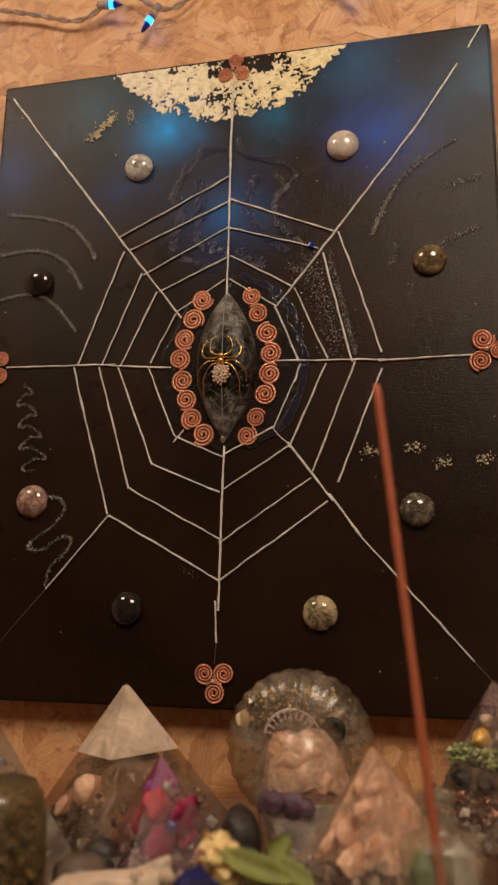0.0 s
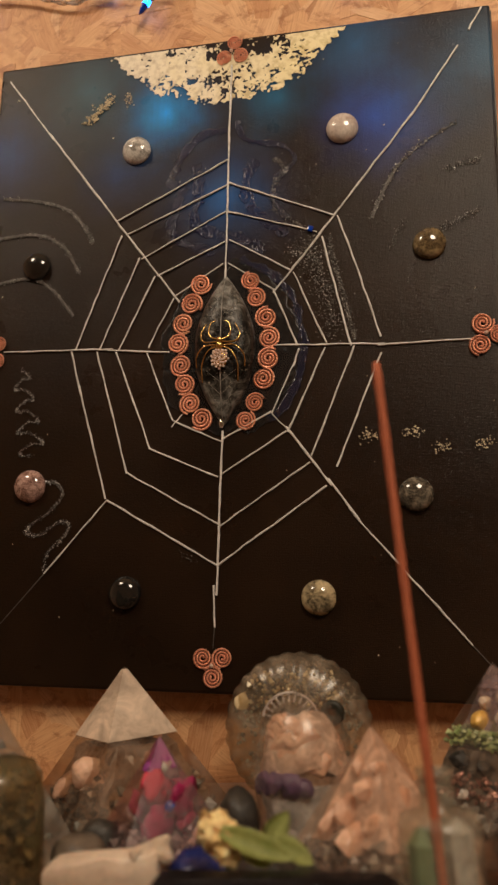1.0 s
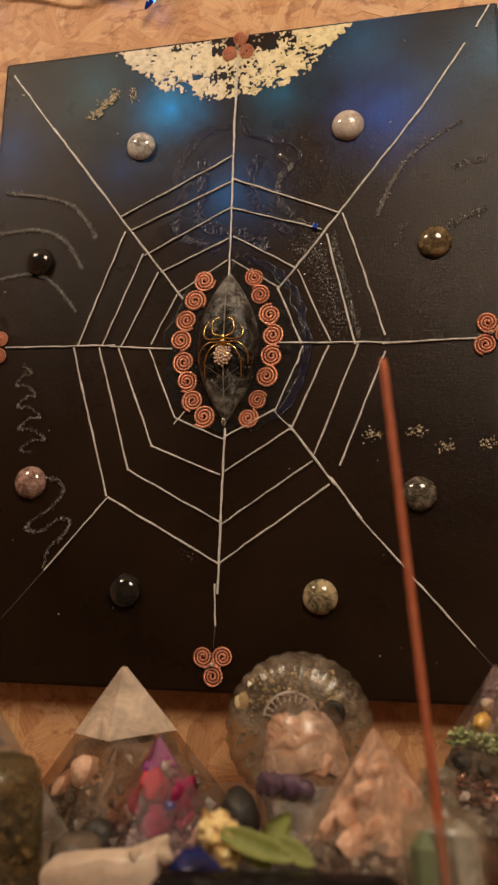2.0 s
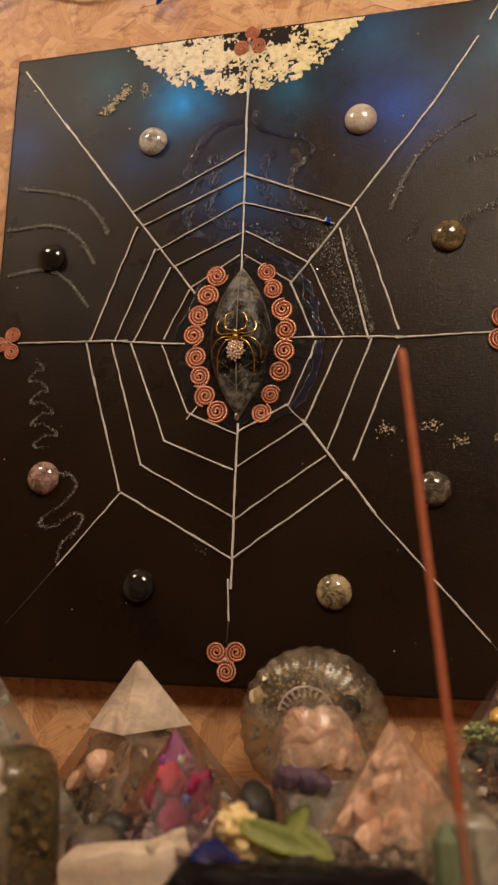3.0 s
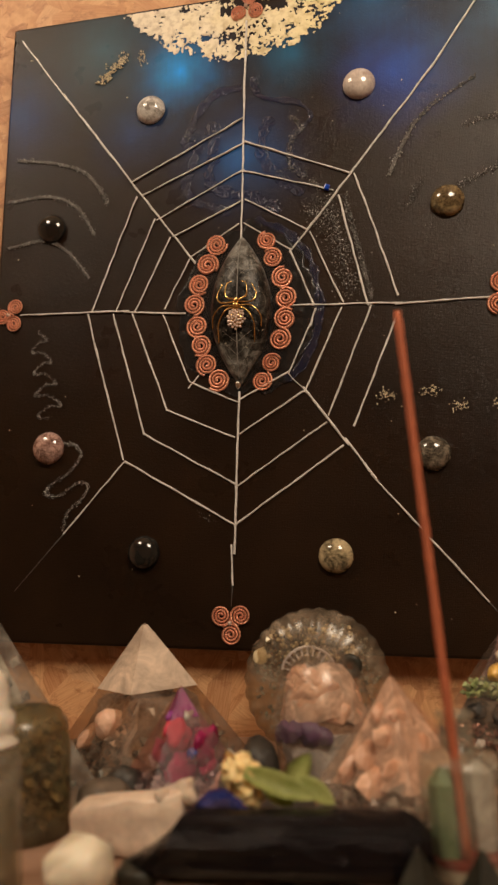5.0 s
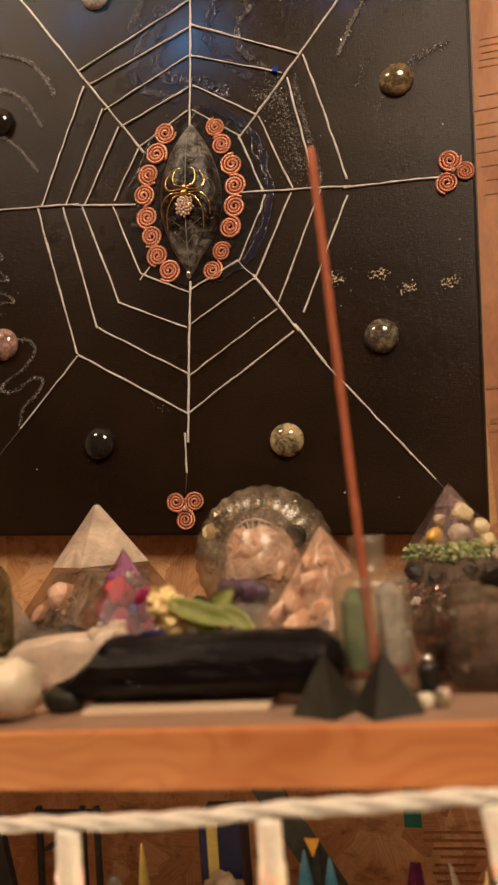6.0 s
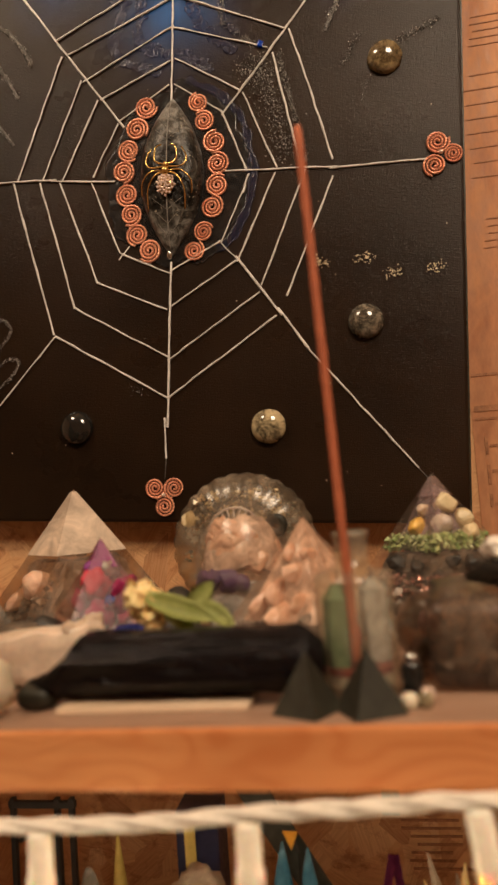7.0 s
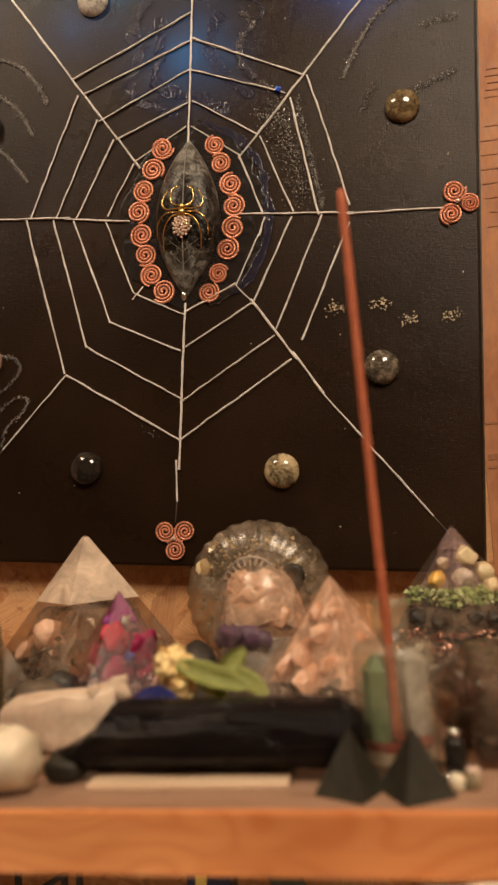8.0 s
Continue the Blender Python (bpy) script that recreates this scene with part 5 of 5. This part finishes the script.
tumbled(0.037, -0.160, (0.011, 0.010, 0.0130), M_MUDDY, "mottled grey-brown stone added to darken the gap between the resin pyramids", 8)
tumbled(0.052, -0.172, (0.010, 0.010, 0.0120), M_DULL, "black stone added to darken the gap behind the dried flower", 9)
tumbled(-0.024, -0.150, (0.010, 0.010, 0.0110), M_DULL, "black stone added to darken the gap between the resin pyramids", 11)
tumbled(0.0185, -0.2440, (0.0085, 0.0075, 0.0054), M_SERP, "dark grey-green stone beside the black crystal", 13)
tumbled(0.012, -0.190, (0.011, 0.010, 0.0100), M_DULL, "black tumbled stone beside the pink pyramid", 6)


def dried_flower():
    ob = thing("dried_flower", (0.0525, -0.2235, -0.0180), "dried yellow flower with green leaves on the stones", "flower")
    rng = random.Random(6)

    def blade(length, width, curl, fold):
        bm = bmesh.new()
        rows = []
        for i in range(9):
            f = i / 8
            w = width * math.sin(math.pi * min(1, 0.08 + 0.92 * f)) ** 0.7 + 0.0003
            rows.append([bm.verts.new((length * f, w * s, curl * f * f + fold * abs(s) * w + 0.0006 * noise.noise(Vector((f * 5, s * 3, curl * 900))))) for s in (-1, -0.5, 0, 0.5, 1)])
        for a, b in zip(rows, rows[1:]):
            for k in range(4):
                bm.faces.new((a[k], a[k + 1], b[k + 1], b[k]))
        bmesh.ops.solidify(bm, geom=bm.faces[:], thickness=0.0005)
        return bm

    for k, (cx, cz, r) in enumerate(((0.0010, -0.0050, 0.0056), (0.0060, -0.0112, 0.0054), (0.0058, -0.0058, 0.0042))):
        bm = bmesh.new()                                   # crumpled heads
        rock(bm, (r, r * 0.7, r * 1.05), (cx, -0.0025, cz), 31 + k, 0.7, 4, 2.2)
        part("flower_head", bm, M_PETAL, ob, smooth=True)
    for k in range(14):                                    # ruffled petals round the heads
        cx, cz = ((0.0010, -0.0050), (0.0060, -0.0112))[k % 2]
        bm = blade(rng.uniform(0.0062, 0.0090), rng.uniform(0.0024, 0.0036), rng.uniform(-0.001, 0.002), rng.uniform(-0.2, 0.25))
        m = pose(cx, -0.0010 - 0.0003 * k, cz, 0, 360 * k / 7.0 + rng.uniform(-22, 22), 0) @ pose(0, 0, 0, 90 + rng.uniform(-35, 35), 0, 0) @ pose(0, 0, 0, 0, rng.uniform(-25, 5), 0)
        bmesh.ops.transform(bm, matrix=m, verts=bm.verts)
        part("petal", bm, M_PETAL, ob, smooth=True)
    for length, width, m in ((0.029, 0.0040, pose(0.005, -0.006, -0.0050, 68, 18, -3)), (0.017, 0.0046, pose(0.020, 0.002, -0.0150, 72, -58, 6)), (0.017, 0.0036, pose(0.024, -0.003, -0.0085, 60, 30, 3)), (0.012, 0.0030, pose(0.012, -0.004, -0.0120, 60, 24, 0))):
        bm = blade(length, width, -0.002, 0.5)
        bmesh.ops.transform(bm, matrix=m, verts=bm.verts)
        part("leaf", bm, M_LEAFGREEN, ob, "green dried leaf", True)


dried_flower()


def smoky_block():
    ob = thing("smoky_resin_block", (0.2150, -0.202, SHELF), "rough smoky resin block with brown and olive stone chips", "block", turn=-3)
    bm = bmesh.new()
    box(bm, (0.100, 0.078, 0.031), (0, 0, 0.0160), bevel=0.0040)
    bmesh.ops.subdivide_edges(bm, edges=[e for e in bm.edges if e.calc_length() > 0.015], cuts=5, use_grid_fill=True)
    for v in bm.verts:
        v.co += 0.0026 * noise.noise_vector(v.co * 75)
        v.co.z = max(0.0003, v.co.z)
    part("shell", bm, R_SMOKE, ob, "smoky resin body", True)
    bm = bmesh.new()
    rock(bm, (0.0125, 0.0220, 0.0150), (-0.0500, -0.002, 0.0152), 9, 0.30, 4, 1.5)
    for v in bm.verts:
        v.co.z = max(0.0003, v.co.z)
    part("side_lobe", bm, R_SMOKE, ob, "mauve-brown rounded lobe", True)
    for k, (x, y, z, r, m) in enumerate(((-0.050, -0.012, 0.020, 0.006, M_LILAC), (-0.054, -0.010, 0.010, 0.006, M_MUDDY), (-0.047, -0.014, 0.009, 0.006, M_MUD), (-0.052, 0.004, 0.020, 0.007, M_MUDDY))):
        chunk(ob, "stone_chunk", (r, r * 0.8, r * 0.9), (x, y, z), m, 240 + k, 40 * k)
    spot = lambda low, high: lambda g: (g.uniform(-0.044, 0.044), g.uniform(-0.034, 0.034), g.uniform(low, high))
    for k, (x, y, z, r, m) in enumerate(((-0.034, -0.026, 0.015, 0.008, M_MUDDY), (-0.018, -0.028, 0.011, 0.008, M_MUD), (-0.026, -0.020, 0.023, 0.007, M_LILAC), (-0.004, -0.028, 0.018, 0.009, M_MUDDY), (0.010, -0.029, 0.010, 0.008, M_AMBER), (0.022, -0.027, 0.020, 0.009, M_GREENSTICK), (0.036, -0.026, 0.013, 0.008, M_MUDDY), (0.002, -0.024, 0.024, 0.006, M_BUTTER))):
        chunk(ob, "stone_chunk", (r, r * 0.8, r * 0.8), (x, y, z), m, 190 + k, 40 * k)
    loose("brown_chips", chips(420, spot(0.004, 0.026), 0.0036, 41), M_BROWN, ob, "brown chips")
    loose("gravel", chips(260, spot(0.003, 0.018), 0.0034, 42), M_GRAVEL, ob, "dark grit")
    top = SHELF + 0.0310
    ob = thing("black_stone", (0.2080, -0.2200, top), "black polished stone lying on the resin block", "stone")
    bm = bmesh.new()
    shard(bm, (0.037, 0.017, 0.0095), (0, 0, 0.0082), 12, 16)
    bmesh.ops.bevel(bm, geom=bm.edges[:], offset=0.0008, segments=2, affect="EDGES", clamp_overlap=True)
    part("stone", bm, M_BLACK, ob)
    ob = thing("white_crystal", (0.2020, -0.2230, top + 0.0125), "rough white quartz resting on the black stone", "crystal")
    for k in range(5):
        bm = bmesh.new()
        rock(bm, (0.0075, 0.006, 0.0048), (-0.010 + 0.0065 * k, 0.002 * math.sin(k * 2), 0.0035 + 0.001 * math.cos(k * 3)), 50 + k, 0.35, 2)
        part("knob", bm, M_WHITE if k % 2 else M_QUARTZ, ob)
    ob = thing("grey_crystal", (0.240, -0.182, top), "clouded grey quartz point on the resin block", "crystal")
    bm = bmesh.new()
    tube(bm, [(0, 0, 0), (0.001, 0, 0.022), (0.003, 0, 0.040)], [0.012, 0.011, 0.002], 6)
    part("point", bm, R_MILKY, ob)


smoky_block()


def small_beads():
    for x, y, r, m, label in ((0.1545, -0.255, 0.0026, M_WHITE, "tiny pale bead on the shelf"), (0.1595, -0.254, 0.0026, M_CREAM, "tiny cream bead on the shelf"), (0.1520, -0.252, 0.0022, M_SILVER, "tiny silver bead on the shelf"), (0.1605, -0.2475, 0.0026, M_PEARL, "tiny pearly bead on the shelf")):
        ob = thing("bead", (x, y, SHELF), label, "bead", "tiny beads on the shelf")
        bm = bmesh.new()
        lathe(bm, [(0, 0), (r * 0.75, 0), (r, r * 0.6), (r, r * 1.3), (r * 0.75, r * 1.9), (0, r * 1.9)], 14)
        part("bead", bm, m, ob, smooth=True)
    ob = thing("black_vial", (0.1560, -0.238, SHELF), "small black vial with a silver top", "vial")
    bm = bmesh.new()
    lathe(bm, [(0, 0), (0.0036, 0), (0.0038, 0.001), (0.0038, 0.0105), (0.0026, 0.0117), (0, 0.0117)], 20)
    part("vial", bm, M_BLACK, ob, smooth=True)
    bm = bmesh.new()
    lathe(bm, [(0, 0.0117), (0.0026, 0.0117), (0.0026, 0.0142), (0.001, 0.015), (0, 0.015)], 16)
    part("cap", bm, M_SILVER, ob, "silver cap", True)


small_beads()


# ---- light strings ----
def twisted(ob, line, strands, spread, radius, pitch, material, name):
    """A cable of wires twisted round a line."""
    for s in range(strands):
        pts, run = [], 0.0
        for k, p in enumerate(line):
            if k:
                run += (p - line[k - 1]).length
            a = 2 * math.pi * (run / pitch + s / strands)
            pts.append(p + spread * Vector((0, math.cos(a), math.sin(a))))
        bm = bmesh.new()
        tube(bm, pts, radius, 7)
        part(name, bm, material, ob, smooth=True)


def bulb(ob, socket, tip, r, socket_material, glass, core, share_of_socket):
    """A little lamp: ribbed socket, pointed glass and the lit core."""
    a, b = Vector(socket), Vector(tip)
    turn = (b - a).to_track_quat("Z", "Y").to_matrix().to_4x4()
    length, s = (b - a).length, share_of_socket
    m = Matrix.Translation(a) @ turn
    bm = bmesh.new()
    lathe(bm, [(0, 0), (r * 0.85, 0), (r * 1.0, length * 0.04), (r * 1.0, length * s * 0.6), (r * 1.12, length * s * 0.66), (r * 1.12, length * s * 0.92), (r * 0.9, length * s), (0, length * s)], 18)
    bmesh.ops.transform(bm, matrix=m, verts=bm.verts)
    base = part("socket", bm, socket_material, ob, smooth=True)
    bm = bmesh.new()
    q = length * (1 - s)
    z0 = length * s
    profile = [(0, 0), (r * 0.86, 0), (r * 0.90, q * 0.45), (r * 0.70, q * 0.72), (r * 0.30, q * 0.93), (0, q)]
    lathe(bm, [(p, z0 + h) for p, h in profile], 16)
    bmesh.ops.transform(bm, matrix=m, verts=bm.verts)
    part("bulb", bm, glass, base, smooth=True)
    if glass is not core:
        bm = bmesh.new()
        lathe(bm, [(0, z0 + q * 0.10), (r * 0.93, z0 + q * 0.12), (r * 0.95, z0 + q * 0.42), (0, z0 + q * 0.46)], 16)
        bmesh.ops.transform(bm, matrix=m, verts=bm.verts)
        part("glow", bm, core, base, "lit blue core", True)


warm = thing("warm_light_string", (0, 0, 0), "white twisted fairy light string with warm bulbs along the shelf edge", "fairy lights")
line = curve([(-0.30, -0.279, -0.090), (-0.12, -0.279, -0.093), (0.000, -0.279, -0.0890), (0.067, -0.279, -0.0870), (0.105, -0.279, -0.0838), (0.140, -0.279, -0.0818), (0.175, -0.279, -0.0800), (0.26, -0.279, -0.084), (0.42, -0.279, -0.092)], 14)
twisted(warm, line, 3, 0.0013, 0.00150, 0.052, M_ROPE, "cable")
for x, z, lean in ((-0.106, -0.094, 0.0), (-0.036, -0.092, 0.002), (0.034, -0.0895, 0.000), (0.1025, -0.0862, 0.000), (0.171, -0.082, 0.0045), (0.240, -0.085, 0.001), (0.31, -0.088, 0.0)):
    bulb(warm, (x, -0.279, z), (x + lean, -0.280, z - 0.034), 0.0040, M_SOCKET, M_WARM, M_WARM, 0.64)

cool = thing("blue_light_string", (0, 0, 0), "clear twisted fairy light string with blue bulbs on the wall", "fairy lights")
line = curve([(-0.42, 0.012, 0.655), (-0.30, 0.012, 0.640), (-0.225, 0.011, 0.632), (-0.185, 0.010, 0.618), (-0.150, 0.011, 0.606), (-0.106, 0.012, 0.589), (-0.078, 0.011, 0.597), (-0.056, 0.010, 0.604), (-0.027, 0.010, 0.581), (-0.006, 0.011, 0.583), (0.022, 0.012, 0.604), (0.06, 0.012, 0.618), (0.105, 0.011, 0.590), (0.128, 0.011, 0.572), (0.17, 0.012, 0.590), (0.24, 0.012, 0.620), (0.42, 0.012, 0.60)], 12)
twisted(cool, line, 2, 0.0014, 0.0013, 0.030, R_WIRE, "wire")
for socket, tip in (((-0.182, 0.006, 0.618), (-0.207, 0.006, 0.609)), ((-0.083, 0.006, 0.594), (-0.060, 0.006, 0.590)), ((-0.026, 0.005, 0.580), (-0.043, 0.005, 0.556)), ((0.128, 0.005, 0.570), (0.147, 0.005, 0.548)), ((-0.30, 0.006, 0.640), (-0.318, 0.006, 0.620)), ((0.24, 0.006, 0.620), (0.262, 0.006, 0.605))):
    bulb(cool, socket, tip, 0.0034, R_WIRE, M_BLUEGLASS, M_BLUE, 0.42)


# ---- things on the lower shelf ----
def blade_strip():
    ob = thing("dark_metal_strip", (0.118, -0.075, LOW), "dark grey-green metal strip leaning at a slant", "metal strip")
    bm = bmesh.new()
    box(bm, (0.0165, 0.003, 0.205), (-0.012, 0.0, 0.0845), pose(0, 0, 0, 0, -32, 0), 0.001)
    part("strip", bm, M_STEEL, ob)


blade_strip()


def horn(x, y, width, height, material, name, label, category, lean=0.0):
    """A tall leaf-shaped piece, thick in the middle."""
    ob = thing(name, (x, y, LOW), label, category)
    bm = bmesh.new()
    loops = []
    for i in range(15):
        f = i / 14
        w = width * (0.55 + 0.45 * math.sin(math.pi * min(1.0, 0.25 + 0.5 * f))) * (1 - f ** 3.2) + 0.0006
        loops.append([bm.verts.new((w * math.cos(a) + lean * f * f, 0.35 * w * math.sin(a), height * f)) for a in (2 * math.pi * k / 14 for k in range(14))])
    for a, b in zip(loops, loops[1:]):
        for k in range(14):
            bm.faces.new((a[k], a[(k + 1) % 14], b[(k + 1) % 14], b[k]))
    bm.faces.new(loops[0]), bm.faces.new(loops[-1])
    part("body", bm, material, ob, smooth=True)


horn(0.0795, -0.105, 0.0120, 0.141, M_CYAN, "turquoise_fin", "glossy turquoise painted fin standing on the lower shelf", "ornament", 0.002)
horn(0.0950, -0.112, 0.0110, 0.1415, M_CYAN, "turquoise_fin", "glossy turquoise painted fin standing on the lower shelf", "ornament", 0.001)
horn(0.088, -0.132, 0.0090, 0.118, M_LIME, "lime_leaf", "lime green painted leaf in front of the fins", "ornament", 0.002)
ob = thing("grey_spoon", (-0.0200, -0.122, LOW), "grey plastic spoon standing upright", "spoon")
bm = bmesh.new()
tube(bm, [(0, 0, 0), (0.0005, 0, 0.060), (0, 0, 0.105)], [0.0024, 0.0020, 0.0022], 8, flat=0.5)
part("handle", bm, M_GREYPLASTIC, ob, smooth=True)
bm = bmesh.new()
tube(bm, [(0, 0.001 * math.sin(3 * f), 0.098 + 0.036 * f) for f in (k / 10 for k in range(11))], [0.0006 + 0.0056 * math.sin(math.pi * (0.08 + 0.90 * k / 10)) ** 0.6 for k in range(11)], 14, flat=0.30)
part("bowl", bm, M_GREYPLASTIC, ob, smooth=True)
ob = thing("orange_flag", (0.0915, -0.1135, LOW), "small orange paper triangle on a wire", "flag")
bm = bmesh.new()
tube(bm, [(0.000, 0, 0.0), (0.0, 0, 0.140), (-0.001, -0.0155, 0.1570)], 0.0005, 5)
part("wire", bm, M_IRON, ob)
bm = bmesh.new()
bmesh.ops.create_cone(bm, cap_ends=True, segments=3, radius1=0.0060, radius2=0.0060, depth=0.0010)
bmesh.ops.transform(bm, matrix=pose(-0.001, -0.016, 0.1540, 90, 0, 0) @ Matrix.Diagonal((0.75, 1, 1, 1)) @ pose(0, 0, 0, 0, 0, 60), verts=bm.verts)
part("flag", bm, M_ORANGE, ob)


def standing_box(name, x, y, size, material, label, category, lean=0.0, turn=0.0):
    ob = thing(name, (x, y, LOW), label, category, turn=turn)
    bm = bmesh.new()
    box(bm, size, (0, 0, size[2] / 2), bevel=0.0008)
    bmesh.ops.transform(bm, matrix=pose(0, 0, 0.0003, 0, lean, 0), verts=bm.verts)
    part("body", bm, material, ob)
    return ob


standing_box("navy_box", 0.000, -0.112, (0.022, 0.020, 0.112), M_NAVY, "navy blue card box on the lower shelf", "box", 0, 8)
ob = standing_box("striped_book", 0.030, -0.075, (0.024, 0.030, 0.150), M_NAVY, "dark book with a yellow spine stripe", "book", 0, 4)
bm = bmesh.new()
box(bm, (0.0060, 0.0012, 0.148), (-0.004, -0.0157, 0.0745))
part("stripe", bm, M_YELLOW, ob, "yellow stripe")
standing_box("white_card", 0.018, -0.128, (0.026, 0.003, 0.108), M_CAP, "small white card standing on the lower shelf", "card", -8)

ob = thing("yellow_paper_cone", (-0.0125, -0.098, LOW), "tall pale yellow paper cone", "cone")
bm = bmesh.new()
lathe(bm, [(0, 0), (0.0085, 0), (0.0058, 0.100), (0.0006, 0.141)], 20)
part("cone", bm, M_YELLOW, ob, smooth=True)

ob = thing("wool_bundle", (0.035, -0.118, LOW), "fluffy off-white wool bundle", "wool")
for k, (x, z, r) in enumerate(((0, 0.030, 0.026), (-0.006, 0.066, 0.022), (0.002, 0.100, 0.020))):
    bm = bmesh.new()
    rock(bm, (r, r * 0.8, 0.031), (x, 0, z), 70 + k, 0.3, 4, 2.2)
    part("tuft", bm, M_WOOL, ob, smooth=True)

ob = thing("iron_frame", (-0.052, -0.085, LOW), "thin black iron frame standing on the lower shelf", "frame")
for x in (-0.030, -0.002, 0.007):
    bm = bmesh.new()
    box(bm, (0.0030, 0.004, 0.156), (x, 0, 0.078), bevel=0.0005)
    part("upright", bm, M_IRON, ob)
for z, w in ((0.152, 0.042), (0.004, 0.042)):
    bm = bmesh.new()
    box(bm, (w, 0.0036, 0.004), (-0.0115, 0, z), bevel=0.0005)
    part("rail", bm, M_IRON, ob)
bm = bmesh.new()
box(bm, (0.030, 0.0034, 0.003), (-0.012, -0.003, 0.140), pose(0, 0, 0, 0, -30, 0), 0.0005)
part("brace", bm, M_IRON, ob)

ob = thing("purple_foil_tent", (0.140, -0.110, LOW), "shiny purple foil strip folded into a tent", "foil")
for x0, x1, w in ((-0.001, -0.034, 0.0022), (0.000, 0.013, 0.0022)):
    bm = bmesh.new()
    line = [Vector((x0 + (x1 - x0) * f, 0.002 * math.sin(5 * f), 0.137 * (1 - f) + 0.0005)) for f in (k / 12 for k in range(13))]
    tube(bm, line, w, 6, flat=0.35)
    part("strip", bm, M_FOIL, ob)

ob = thing("dry_plume", (0.170, -0.105, LOW), "dry yellow and white grass plume", "plant")
rng = random.Random(9)
for k in range(26):
    bm = bmesh.new()
    lean, side = rng.uniform(-0.018, 0.012), rng.uniform(-0.012, 0.012)
    top = rng.uniform(0.095, 0.140)
    tube(bm, [(lean * f * f + side * 0.3, side * f, top * f) for f in (0, 0.3, 0.6, 0.85, 1)], [0.0010, 0.0016, 0.0036, 0.0034, 0.0006], 5)
    part("blade", bm, M_PETAL if k % 3 else M_WOOL, ob)

ob = thing("dark_board", (-0.118, -0.100, LOW), "dark brown board leaning at a slant", "board")
bm = bmesh.new()
box(bm, (0.050, 0.006, 0.150), (0.010, 0, 0.0785), pose(0, 0, 0, 0, -12, 0), 0.001)
part("board", bm, M_IRON, ob)

ob = thing("teal_paper_note", (0.1355, WALL - 0.0026, -0.190), "small teal paper note stuck on the board wall", "note")
bm = bmesh.new()
box(bm, (0.0115, 0.0010, 0.030), (0, 0, 0), pose(0, 0, 0, 0, 2, 0))
part("paper", bm, M_TEAL, ob)
